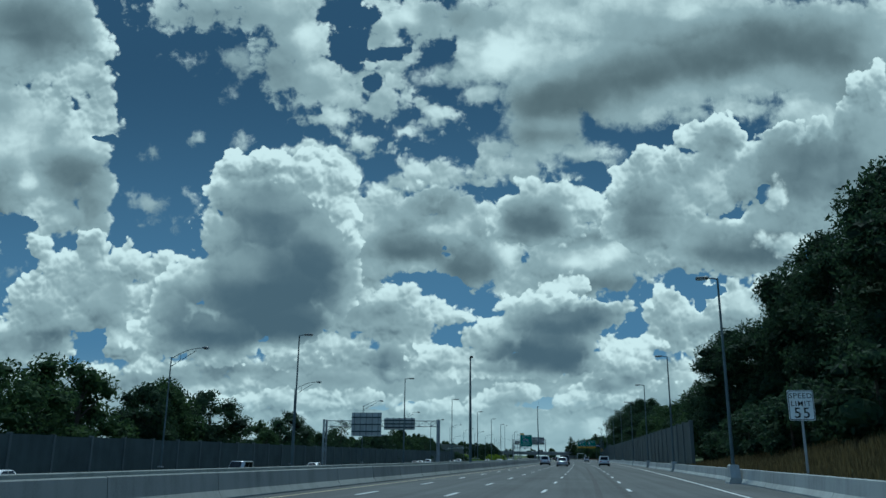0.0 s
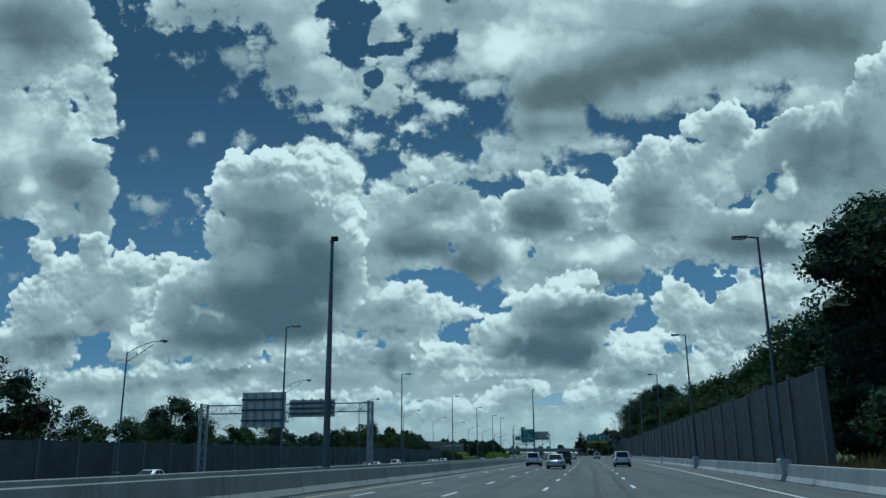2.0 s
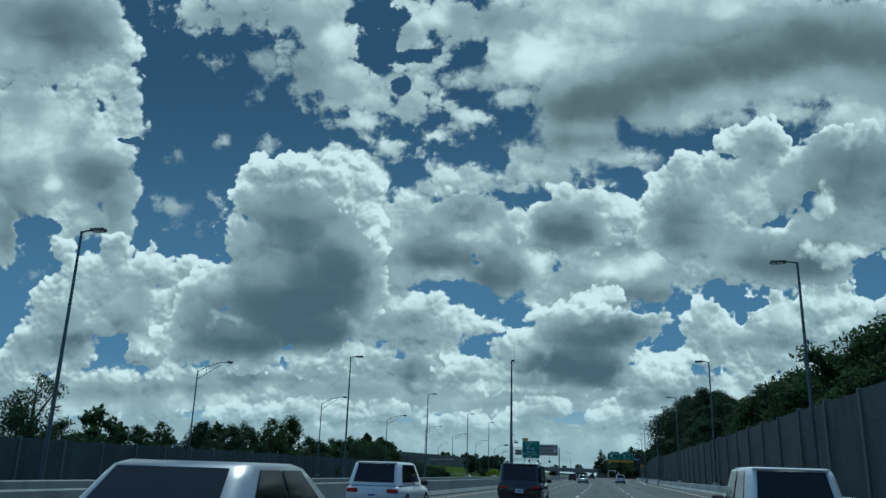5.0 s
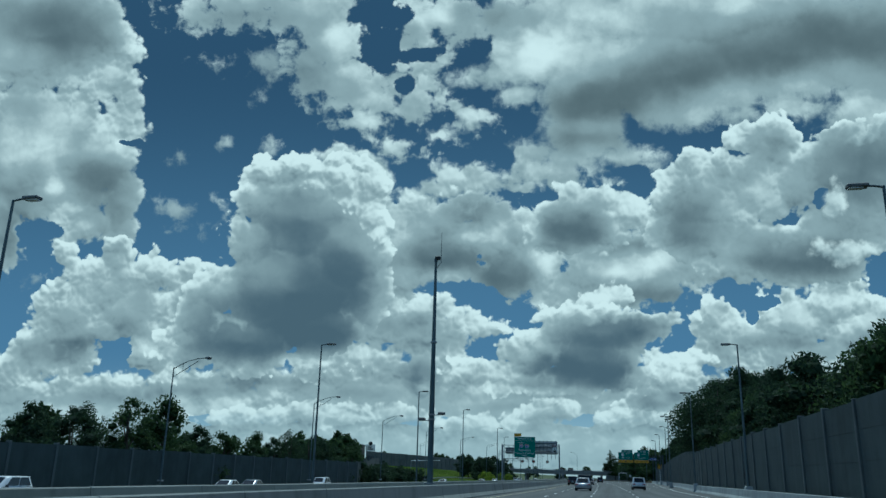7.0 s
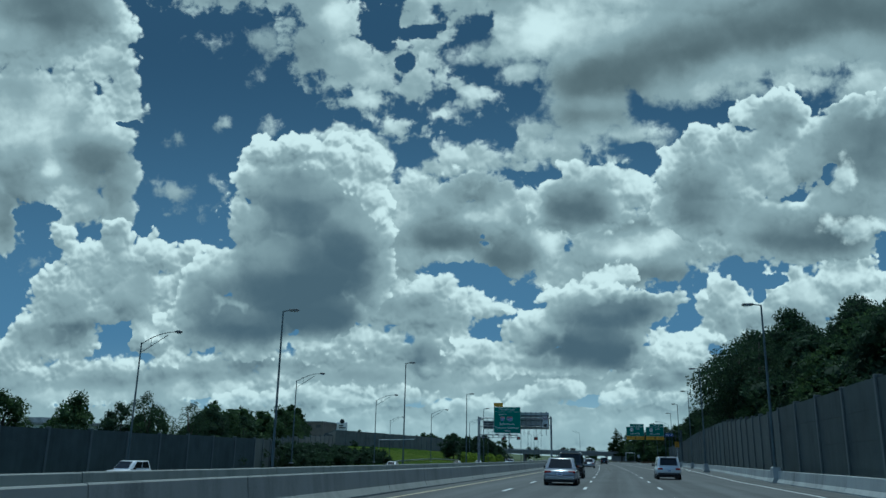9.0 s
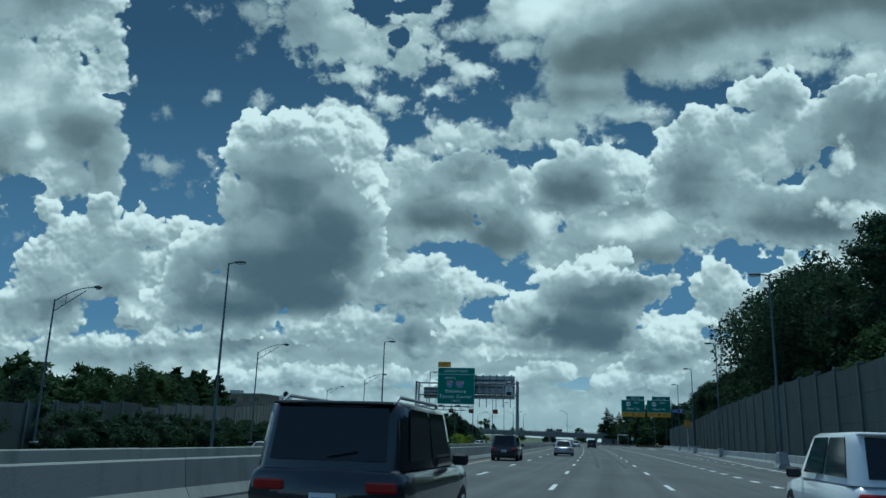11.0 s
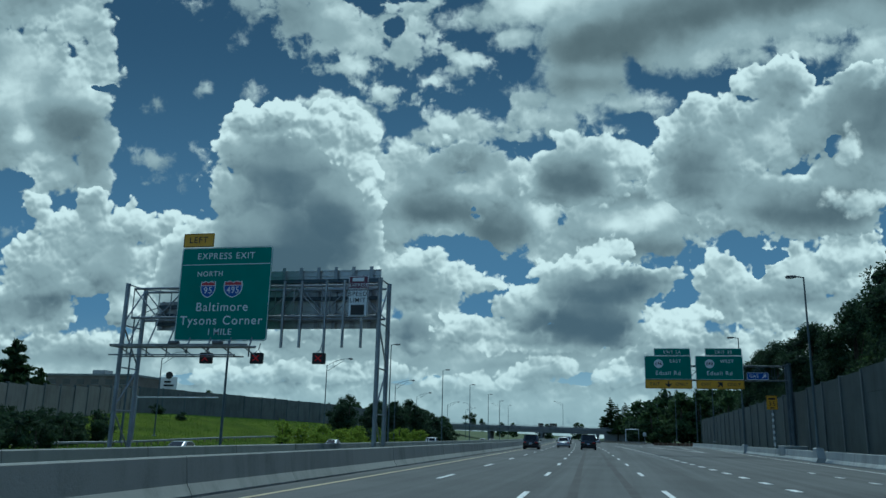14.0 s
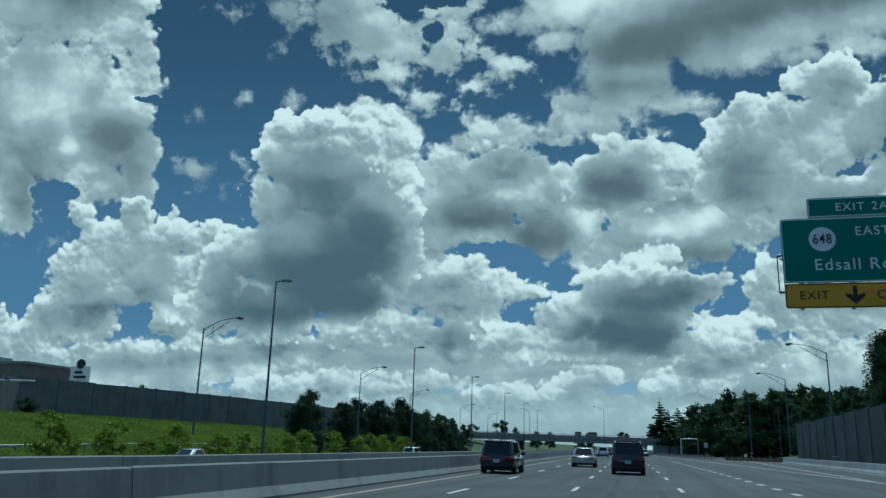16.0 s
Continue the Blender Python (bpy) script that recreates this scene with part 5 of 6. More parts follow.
part("post", tubed([(0, 0, -0.1), (0, 0, 4.6)], 0.13, 8), "sign_white", f)
part("bar", tubed([(0, 0, 4.5), (4.2, 0, 4.55)], 0.12, 8), "sign_white", f)
part("post", tubed([(4.2, 0, -0.1), (4.2, 0, 4.6)], 0.1, 8), "steel", f)
f = thing("small_road_sign", "small grey road sign seen edge-on near the woods", "road sign", m=pose(12.6, 622, 0))
part("post", boxed(-0.05, 0.05, 0, 0.1, -0.1, 3.6), "steel", f)
part("panel", boxed(-0.5, 0.5, -0.04, -0.01, 2.4, 3.6), "sign_back", f)
a = thing("toll_arm_gantry", "slim white mast arm over the ramp with small signals", "mast arm", m=pose(-70.3, 467.5, 0))
part("post", tubed([(0, 0, terrain(-70, 467)), (0, 0, 6.3)], 0.12, 8), "steel", a)
part("arm", tubed([(0, 0, 6.0), (9.0, 9.0, 6.5)], 0.08, 8), "sign_white", a)
for k in (0.5, 0.8):
    part("detector", boxed(9.0 * k - 0.2, 9.0 * k + 0.2, 9.0 * k - 0.2, 9.0 * k + 0.2, 6.45, 6.8, bevel=0.04), "lamp_head", a)


# ---------- vehicles ----------
def car(name, label, m, paint, L, W, H, kind, roof_rails=False, group="vehicles on the road"):
    """A car whose rear faces -y. kind: 'sedan', 'suv' or 'box'."""
    ob = thing(name, label, "car", group, m=m)
    gnd, belt = 0.22, H * (0.60 if kind == "sedan" else 0.58)
    hw = W / 2
    # the lower body: sections along the length, rounded
    secs = {
        "sedan": ((0.0, 0.86, 0.50, 0.80), (0.05, 0.94, 0.30, 0.93), (0.16, 1.0, 0.22, 0.985), (0.5, 1.0, 0.20, 1.0), (0.74, 1.0, 0.20, 0.95), (0.90, 0.96, 0.22, 0.84), (0.98, 0.86, 0.30, 0.72), (1.0, 0.74, 0.40, 0.60)),
        "suv": ((0.0, 0.90, 0.46, 0.86), (0.03, 0.97, 0.34, 0.97), (0.12, 1.0, 0.28, 1.0), (0.5, 1.0, 0.26, 1.0), (0.74, 1.0, 0.26, 0.97), (0.90, 0.96, 0.28, 0.90), (0.98, 0.88, 0.36, 0.80), (1.0, 0.78, 0.46, 0.62)),
        "box": ((0.0, 0.95, 0.44, 0.94), (0.02, 0.99, 0.36, 1.0), (0.12, 1.0, 0.30, 1.0), (0.5, 1.0, 0.28, 1.0), (0.74, 1.0, 0.28, 0.99), (0.92, 0.97, 0.30, 0.94), (0.985, 0.90, 0.36, 0.88), (1.0, 0.84, 0.46, 0.66)),
    }[kind]
    bm = bmesh.new()
    rings = []
    for fy, fw, fb, ft in secs:
        w, zb, zt = hw * fw, fb * (1.0 if kind == "sedan" else 1.08), belt * ft
        mid = zb + (zt - zb) * 0.55
        prof = [(-w * 0.80, zb), (-w * 0.97, zb + 0.10), (-w, mid), (-w * 0.965, zt - 0.07), (-w * 0.86, zt), (0, zt + 0.02), (w * 0.86, zt), (w * 0.965, zt - 0.07), (w, mid), (w * 0.97, zb + 0.10), (w * 0.80, zb), (0, zb - 0.02)]
        rings.append([bm.verts.new((x, fy * L, z)) for x, z in prof])
    n = len(rings[0])
    for r0, r1 in zip(rings, rings[1:]):
        for i in range(n):
            bm.faces.new((r0[i], r0[(i + 1) % n], r1[(i + 1) % n], r1[i]))
    bm.faces.new(rings[0])
    bm.faces.new(rings[-1][::-1])
    bmesh.ops.recalc_face_normals(bm, faces=bm.faces)
    body = part("body", bm, paint, ob, smooth=True)
    # the cabin: painted shell, and panes set just proud of it
    if kind == "sedan":
        base, roof = (0.12, 0.72), (0.25, 0.52)
    elif kind == "suv":
        base, roof = (0.02, 0.74), (0.10, 0.56)
    else:
        base, roof = (0.01, 0.72), (0.05, 0.60)
    tw = 0.74 if kind == "sedan" else (0.80 if kind == "suv" else 0.86)
    zb, zt = belt - 0.02, H

    def cabin(k, out):
        """Corner of the cabin at height k (0 to 1), moved outwards by out."""
        y0 = (base[0] + (roof[0] - base[0]) * k) * L - out
        y1 = (base[1] + (roof[1] - base[1]) * k) * L + out
        w = hw * (0.93 + (tw - 0.93) * k) + out
        z = zb + (zt - zb) * (1 - (1 - k) ** 1.15)
        return w, y0, y1, z
    bm = bmesh.new()
    rings = []
    for k in (0.0, 0.35, 0.7, 0.9, 1.0):
        w, y0, y1, z = cabin(k, 0.0 if k < 1 else -0.06)
        c = 0.14
        rings.append([bm.verts.new(p) for p in ((-w + c, y0, z), (w - c, y0, z), (w, y0 + c, z), (w, (y0 + y1) / 2, z), (w, y1 - c * 1.6, z), (w - c, y1, z), (-w + c, y1, z), (-w, y1 - c * 1.6, z), (-w, (y0 + y1) / 2, z), (-w, y0 + c, z))])
    n = len(rings[0])
    for r0, r1 in zip(rings, rings[1:]):
        for i in range(n):
            bm.faces.new((r0[i], r0[(i + 1) % n], r1[(i + 1) % n], r1[i]))
    bm.faces.new(rings[-1])
    bmesh.ops.recalc_face_normals(bm, faces=bm.faces)
    part("cabin", bm, paint, ob, smooth=True)

    def pane(pts, title):
        bm = bmesh.new()
        bm.faces.new([bm.verts.new(p) for p in pts])
        bmesh.ops.recalc_face_normals(bm, faces=bm.faces)
        bmesh.ops.solidify(bm, geom=bm.faces[:], thickness=-0.012)
        return part(title, bm, "glass", ob)
    k0, k1, o = 0.12, 0.86, 0.018
    wa, ya0, ya1, za = cabin(k0, o)
    wb, yb0, yb1, zt2 = cabin(k1, o)
    pane([(-wa + 0.2, ya0, za), (wa - 0.2, ya0, za), (wb - 0.18, yb0, zt2), (-wb + 0.18, yb0, zt2)], "rear_window")
    pane([(-wa + 0.2, ya1, za), (wa - 0.2, ya1, za), (wb - 0.18, yb1, zt2), (-wb + 0.18, yb1, zt2)], "windscreen")
    for s in (-1, 1):
        for f0, f1, title in ((0.05, 0.46, "rear_side_window"), (0.50, 0.92, "front_side_window")):
            pane([(s * wa, ya0 + 0.2 + (ya1 - ya0 - 0.5) * f0, za), (s * wa, ya0 + 0.2 + (ya1 - ya0 - 0.5) * f1, za), (s * wb, yb0 + 0.2 + (yb1 - yb0 - 0.5) * f1, zt2), (s * wb, yb0 + 0.2 + (yb1 - yb0 - 0.5) * f0, zt2)], title)
        # lamps, mirror, wheels
        bt = belt * 0.86
        part("tail_lamp", boxed(min(s * hw * 0.50, s * hw * 0.90), max(s * hw * 0.50, s * hw * 0.90), -0.02 if kind != "sedan" else 0.0, 0.16, bt - 0.12, bt + 0.02, bevel=0.03), "tail_red", body)
        part("head_lamp", boxed(min(s * hw * 0.5, s * hw * 0.84), max(s * hw * 0.5, s * hw * 0.84), L - 0.2, L + 0.0, belt * 0.66, belt * 0.78, bevel=0.03), "lens", body)
        part("mirror", boxed(min(s * hw * 0.96, s * (hw + 0.2)), max(s * hw * 0.96, s * (hw + 0.2)), L * 0.62, L * 0.62 + 0.12, belt - 0.02, belt + 0.15, bevel=0.035), "trim_black", ob)
        for fy in (0.20, 0.80):
            r = 0.33 if kind == "sedan" else 0.37
            w = thing("wheel", "", "")
            w.parent = ob
            bm = bmesh.new()
            tube(bm, [(s * (hw - 0.24), 0, 0), (s * (hw - 0.22), 0, 0), (s * (hw - 0.03), 0, 0), (s * (hw + 0.0), 0, 0)], [r * 0.93, r, r, r * 0.93], 22)
            for v in bm.verts:
                v.co.z += r
                v.co.y += fy * L
            bmesh.ops.recalc_face_normals(bm, faces=bm.faces)
            bpy.data.objects.remove(w)
            ty = part("wheel", bm, "rubber", ob, "black tyre")
            bm = bmesh.new()
            tube(bm, [(s * (hw - 0.04), 0, 0), (s * (hw + 0.012), 0, 0)], [r * 0.62, r * 0.55], 18)
            for v in bm.verts:
                v.co.z += r
                v.co.y += fy * L
            bmesh.ops.recalc_face_normals(bm, faces=bm.faces)
            part("rim", bm, "rim", ty)
    part("rear_bumper", boxed(-hw * 0.88, hw * 0.88, -0.03, 0.3, 0.30, 0.52, bevel=0.05), "trim_black" if kind != "sedan" else paint, body)
    part("underbody", boxed(-hw * 0.82, hw * 0.82, 0.15, L - 0.2, 0.17, 0.34), "trim_black", body)
    pl = part("number_plate", boxed(-0.16, 0.16, -0.045, -0.02, belt * 0.60, belt * 0.60 + 0.15), "sign_white", body)
    part("plate_bar", boxed(-0.12, 0.12, -0.05, -0.0455, belt * 0.60 + 0.05, belt * 0.60 + 0.10), "sign_blue", pl)
    if kind != "sedan":
        part("rear_wiper", tubed([(0, -0.02 + base[0] * L, za + 0.04), (0.35, 0.0 + base[0] * L, za + 0.10)], 0.012, 5), "trim_black", ob)
        part("spoiler", boxed(-hw * tw * 0.9, hw * tw * 0.9, roof[0] * L - 0.12, roof[0] * L + 0.12, H - 0.05, H - 0.015, bevel=0.012), paint, ob)
    if roof_rails:
        for s in (-1, 1):
            x = s * hw * tw * 0.86
            part("roof_rail", tubed([(x, roof[0] * L + 0.12, H - 0.02), (x, roof[0] * L + 0.3, H + 0.06), (x, roof[1] * L - 0.2, H + 0.06), (x, roof[1] * L, H - 0.03)], 0.022, 6), "steel", ob)
    return ob


def on_lane(u, y, z=0.0, back=False):
    p = on_road(u, y)
    return pose(p.x, p.y, z, 0, 0, road_yaw(y) + (180 if back else 0))


car("white_suv", "white compact SUV with dark glass on the carriageway", on_lane(-7.2, 150), "paint_white", 4.5, 1.84, 1.66, "suv")
car("white_crossover", "white crossover with black bumper on the carriageway", on_lane(3.3, 141), "paint_white", 4.5, 1.84, 1.68, "suv")
car("silver_sedan", "silver four-door sedan between other cars", on_lane(-3.7, 131), "paint_silver", 4.85, 1.84, 1.46, "sedan")
car("white_crossover", "white crossover well ahead on the carriageway", on_lane(3.6, 290), "paint_white", 4.5, 1.84, 1.68, "suv")
car("dark_suv", "large dark boxy SUV behind other traffic", on_lane(-3.7, 160), "paint_dark", 4.8, 1.92, 1.83, "box", True)
car("dark_suv", "large dark boxy SUV following a sedan", on_lane(-3.7, 287), "paint_dark", 4.8, 1.92, 1.83, "box", True)
car("black_suv", "black mid-size SUV overtaking beside the median barrier", on_lane(-6.8, 332), "paint_dark", 4.62, 1.86, 1.68, "suv", True)
car("silver_sedan", "silver four-door sedan in the middle lane", on_lane(-3.7, 356), "paint_silver", 4.85, 1.84, 1.46, "sedan")
car("silver_sedan", "silver four-door sedan in the lane beside", on_lane(-3.5, 270.5), "paint_silver", 4.85, 1.84, 1.46, "sedan")
car("dark_suv", "large dark boxy SUV with roof rails", on_lane(-0.25, 456.5), "paint_dark", 4.8, 1.92, 1.83, "box", True)
car("black_suv", "black mid-size SUV with silver roof rails and clear tail lamps", on_lane(-6.9, 450.0), "paint_dark", 4.62, 1.86, 1.68, "suv", True)
car("silver_sedan", "silver four-door sedan ahead of the dark SUVs", on_lane(-3.6, 471), "paint_silver", 4.85, 1.84, 1.46, "sedan")
car("white_suv", "white SUV further up the road", on_lane(-3.9, 545), "paint_white", 4.5, 1.84, 1.66, "suv")
car("silver_sedan", "silver sedan further up the road", on_lane(4.4, 590), "paint_silver", 4.7, 1.82, 1.46, "sedan")
car("dark_sedan", "dark sedan far up the road", on_lane(-3.7, 610), "paint_dark", 4.7, 1.82, 1.46, "sedan")
for n, (x, y, kind, paint) in enumerate(((-38, 49, "sedan", "paint_white"), (-38, 88, "box", "paint_silver"), (-41, 124, "sedan", "paint_white"), (-38, 193, "sedan", "paint_silver"), (-38, 199, "sedan", "paint_white"), (-41, 228, "suv", "paint_white"),
                                         (-38, 256, "sedan", "paint_white"), (-38, 262, "sedan", "paint_silver"), (-41, 292, "suv", "paint_white"), (-38, 366, "sedan", "paint_white"), (-38, 425, "sedan", "paint_silver"), (-41, 474, "sedan", "paint_white"),
                                         (-38, 530, "box", "paint_white"), (-41, 541, "box", "paint_white"), (-38, 600, "suv", "paint_white"), (-41, 640, "sedan", "paint_white"))):
    H = {"sedan": 1.46, "suv": 1.68, "box": 1.85}[kind]
    car("oncoming_car", ("white" if paint == "paint_white" else "silver") + " oncoming " + {"sedan": "sedan", "suv": "SUV", "box": "pickup-sized van"}[kind] + " on the opposite carriageway", pose(x + 1.5, y, -1.12, 0, 0, 180 + road_yaw(y)), paint, 4.7, 1.85, H, kind, group="oncoming cars")


# ---------- trees and shrubs ----------
def leaf_cloud(rng, centres, radii, per, size, flat=0.75):
    """Vertices and faces of many small bent leaf sprays on the skins of some lobes."""
    verts, faces = [], []
    for c, r in zip(centres, radii):
        n = int(per * r * r)
        d = rng.normal(size=(n, 3))
        d /= np.linalg.norm(d, axis=1)[:, None]
        d[:, 2] *= flat
        rad = r * (0.62 + 0.5 * rng.random(n) ** 0.7)
        p = c + d * rad[:, None]
        a = rng.normal(size=(n, 3))
        a /= np.linalg.norm(a, axis=1)[:, None]
        b = np.cross(a, rng.normal(size=(n, 3)))
        b /= np.linalg.norm(b, axis=1)[:, None]
        s = size * (0.55 + 0.9 * rng.random(n))[:, None]
        k = len(verts)
        quad = np.stack([p - a * s, p + b * s * 0.42, p + a * s, p - b * s * 0.42], 1).reshape(-1, 3)
        verts.extend(quad.tolist())
        base = k
        faces.extend([(base + 4 * i, base + 4 * i + 1, base + 4 * i + 2, base + 4 * i + 3) for i in range(n)])
    return verts, faces


def crown_mesh(rng, centres, radii, per, size, material, core=0.72, flat=0.75):
    verts, faces = leaf_cloud(rng, centres, radii, per, size, flat)
    bm = bmesh.new()
    for c, r in zip(centres, radii):               # shaded hearts of the lobes
        made = bmesh.ops.create_icosphere(bm, subdivisions=1 if r < 1.0 else 2, radius=r * core)["verts"]
        for v in made:
            v.co = Vector((v.co.x, v.co.y, v.co.z * flat)) * (0.75 + 0.5 * noise.noise(v.co * 1.3 + Vector(c))) + Vector(c)
    core_me = bpy.data.meshes.new("core")
    bm.to_mesh(core_me)
    bm.free()
    k = len(verts)
    verts.extend([tuple(v.co) for v in core_me.vertices])
    faces.extend([tuple(k + i for i in p.vertices) for p in core_me.polygons])
    bpy.data.meshes.remove(core_me)
    me = bpy.data.meshes.new("crown")
    me.from_pydata(verts, [], faces)
    me.materials.append(M[material])
    return me


def make_tree(name, label, seed, height, spread, bare, lobes, material, per=150, size=0.26, airy=0.72, group="trees", limbs=5):
    """A tapered trunk, limbs that reach the lobes of the crown, and a leafy crown. Built at the origin."""
    rng = np.random.default_rng(seed)
    ob = thing(name, label, "tree", group)
    cz = height * bare
    centres, radii = [], []
    for i in range(lobes):
        a, k = rng.random() * math.tau, (i + 0.5) / lobes
        z = cz + (height - cz) * (0.12 + 0.80 * k)
        wide = spread * (math.sin(math.pi * min(1, 0.18 + 0.80 * k)) ** 0.7)
        q = wide * (0.35 + 0.5 * rng.random()) * (1 - 0.5 * (k > 0.9))
        r = spread * (0.30 + 0.20 * rng.random()) * (1.05 - 0.45 * k)
        centres.append(np.array((math.cos(a) * q, math.sin(a) * q, min(z, height - r * 0.7))))
        radii.append(r)
    bm = bmesh.new()
    lean = rng.normal(size=2) * 0.03 * height
    t0 = height / 42
    trunk = [(0, 0, -0.3), (lean[0] * 0.2, lean[1] * 0.2, height * 0.25), (lean[0] * 0.6, lean[1] * 0.6, height * 0.55), (lean[0], lean[1], height * 0.85)]
    tube(bm, trunk, [t0 * 1.3, t0, t0 * 0.6, t0 * 0.15], 8)
    part("trunk", bm, "bark", ob, smooth=True)
    for c in centres[1:: max(1, lobes // limbs)] if limbs else []:
        z0 = max(height * 0.18, c[2] * 0.62)
        mid = (c[0] * 0.55, c[1] * 0.55, (z0 + c[2]) / 2 + 0.1 * height * 0.3)
        part("limb", tubed([(0, 0, z0), mid, tuple(c)], [t0 * 0.45, t0 * 0.28, t0 * 0.06], 6), "bark", ob)
    new_crown = new("crown", crown_mesh(rng, centres, radii, per, size, material, airy))
    new_crown.parent = ob
    return ob


def make_pine(name, label, seed, height, spread, group="pines"):
    rng = np.random.default_rng(seed)
    ob = thing(name, label, "tree", group)
    bm = bmesh.new()
    tube(bm, [(0, 0, -0.3), (0, 0, height * 0.5), (0, 0, height)], [height / 45, height / 75, 0.03], 8)
    part("trunk", bm, "bark", ob)
    centres, radii = [], []
    for k in range(16):
        f = k / 15
        z = height * (0.22 + 0.76 * f)
        reach = spread * (1.0 - f) ** 0.75 * (0.7 + 0.5 * rng.random()) + 0.2
        for j in range(4):
            a = rng.random() * math.tau
            for q in (0.45, 0.9):
                centres.append(np.array((math.cos(a) * reach * q, math.sin(a) * reach * q, z + 0.12 * reach * q)))
                radii.append(0.26 * reach + 0.18)
            if k % 2 == 0 and j < 2:
                part("limb", tubed([(0, 0, z), (math.cos(a) * reach * 0.9, math.sin(a) * reach * 0.9, z + 0.1 * reach)], [0.07, 0.02], 5), "bark", ob)
    c = new("crown", crown_mesh(rng, centres, radii, 90, 0.34, "needle", 0.4, 0.35))
    c.parent = ob
    return ob


rng = random.Random(11)


def plant(kinds, spots):
    """Copies of trees at (x, y, height wanted); z from the ground."""
    for i, (x, y, h) in enumerate(spots):
        src, native = kinds[(i * 7 + int(abs(x) + y)) % len(kinds)]
        k = h / native
        w = k * rng.uniform(0.9, 1.15)
        copy_thing(src, Matrix.Translation((x, y, terrain(x, y) - 0.1)) @ Matrix.Rotation(rng.uniform(0, 6.28), 4, "Z") @ Matrix.Diagonal((w, w, k, 1)))


BROAD = [(make_tree("oak_tree", "dark green broad-leaved tree in full leaf", 3, 12.0, 5.4, 0.04, 26, "leaf_dark", 80, 0.21), 12.0),
         (make_tree("maple_tree", "dense dark green tree with an uneven crown", 8, 12.0, 4.8, 0.02, 26, "leaf_dark", 82, 0.21), 12.0),
         (make_tree("poplar_tree", "tall leafy tree with gaps in its crown", 21, 13.0, 4.2, 0.06, 24, "leaf", 86, 0.21, 0.55), 13.0),
         (make_tree("locust_tree", "green tree with several leafy masses", 34, 11.0, 5.0, 0.04, 24, "leaf", 80, 0.21, 0.62), 11.0)]
TALL = [(make_tree("oak_tree", "very tall dark oak in full leaf above the road", 13, 25.0, 8.0, 0.05, 46, "leaf_dark", 60, 0.26), 25.0),
        (make_tree("tulip_tree", "very tall dark tree with an uneven crown", 27, 25.0, 7.2, 0.04, 44, "leaf_dark", 62, 0.26, 0.62), 25.0)]
FAR = [(make_tree("oak_tree", "dull green tree in a far wood", 41, 15.0, 6.4, 0.0, 18, "leaf", 12, 0.66, 0.86, limbs=0), 15.0),
       (make_tree("maple_tree", "dark green tree in a far wood", 43, 15.0, 5.8, 0.0, 18, "leaf_dark", 13, 0.64, 0.86, limbs=0), 15.0),
       (make_tree("beech_tree", "green rounded tree in a far wood", 47, 15.0, 6.0, 0.0, 20, "leaf", 12, 0.62, 0.84, limbs=0), 15.0)]
AIRY = [(make_tree("ash_tree", "slender airy tree whose twigs show against the sky", 55, 11.0, 3.4, 0.2, 26, "leaf_dark", 150, 0.13, 0.0), 11.0)]
BUSH = [(make_tree("shrub", "bright green leafy shrub beside the barrier", 61, 3.2, 1.9, 0.0, 16, "leaf_bright", 250, 0.12, 0.62, "shrubs", 2), 3.2),
        (make_tree("shrub", "leafy green shrub with long upright shoots", 67, 3.4, 1.7, 0.0, 15, "leaf_bright", 240, 0.12, 0.6, "shrubs", 2), 3.4)]
DARKBUSH = [(make_tree("bush", "dark green dense bush", 71, 4.0, 2.8, 0.0, 14, "leaf_dark", 150, 0.16, 0.8, "bushes", 0), 4.0)]
PINES = [(make_pine("pine_tree", "dark pine with layered boughs", 5, 20.0, 4.6), 20.0), (make_pine("pine_tree", "young dark pine above the wall", 9, 8.0, 2.2), 8.0)]
for src, native in BROAD + TALL + FAR + AIRY + BUSH + DARKBUSH + PINES:      # the first of each kind stands in the far woods
    src.matrix_basis = Matrix.Translation((rng.uniform(120, 260), rng.uniform(620, 760), 1.9))

# behind the left wall
plant(BROAD, [(-56, 52, 10.5), (-60, 62, 12.5), (-57, 72, 12.0), (-58, 80, 13.5), (-59, 88, 13.8), (-63, 95, 13.4), (-57, 101, 12.6), (-58, 108, 13.6), (-62, 114, 14.2), (-57, 120, 13.2), (-58, 130, 8.6), (-59, 138, 9.4), (-57, 146, 8.0), (-57, 153, 10.0), (-58, 160, 12.0),
              (-60, 170, 7.4), (-57, 178, 8.0), (-58, 188, 7.6), (-62, 196, 8.4), (-62, 212, 7.6), (-58, 222, 7.6), (-60, 231, 8.8), (-58, 240, 9.4), (-58, 250, 9.6), (-60, 260, 9.8), (-60, 271, 12.2), (-59, 278, 12.6), (-58, 286, 9.4), (-59, 296, 8.6), (-58, 306, 9.2), (-59, 316, 9.0), (-61, 328, 9.0),
              (-58, 338, 9.8), (-60, 347, 10.0), (-62, 356, 9.4), (-60, 366, 9.0)])
plant(AIRY, [(-59, 203, 12.4), (-57, 319, 10.6), (-57, 166, 10.8), (-64, 268, 11.2), (-57, 330, 10.0)])
plant(FAR, [(-72 + 5 * math.sin(k * 2.1), 36 + k * 12, 9.0 + 1.6 * math.sin(k * 1.7)) for k in range(30)])
plant(DARKBUSH, [(-52 - 2 * math.sin(k), 120 + k * 9, 4.6 + 0.8 * math.sin(k * 2.3)) for k in range(28)])
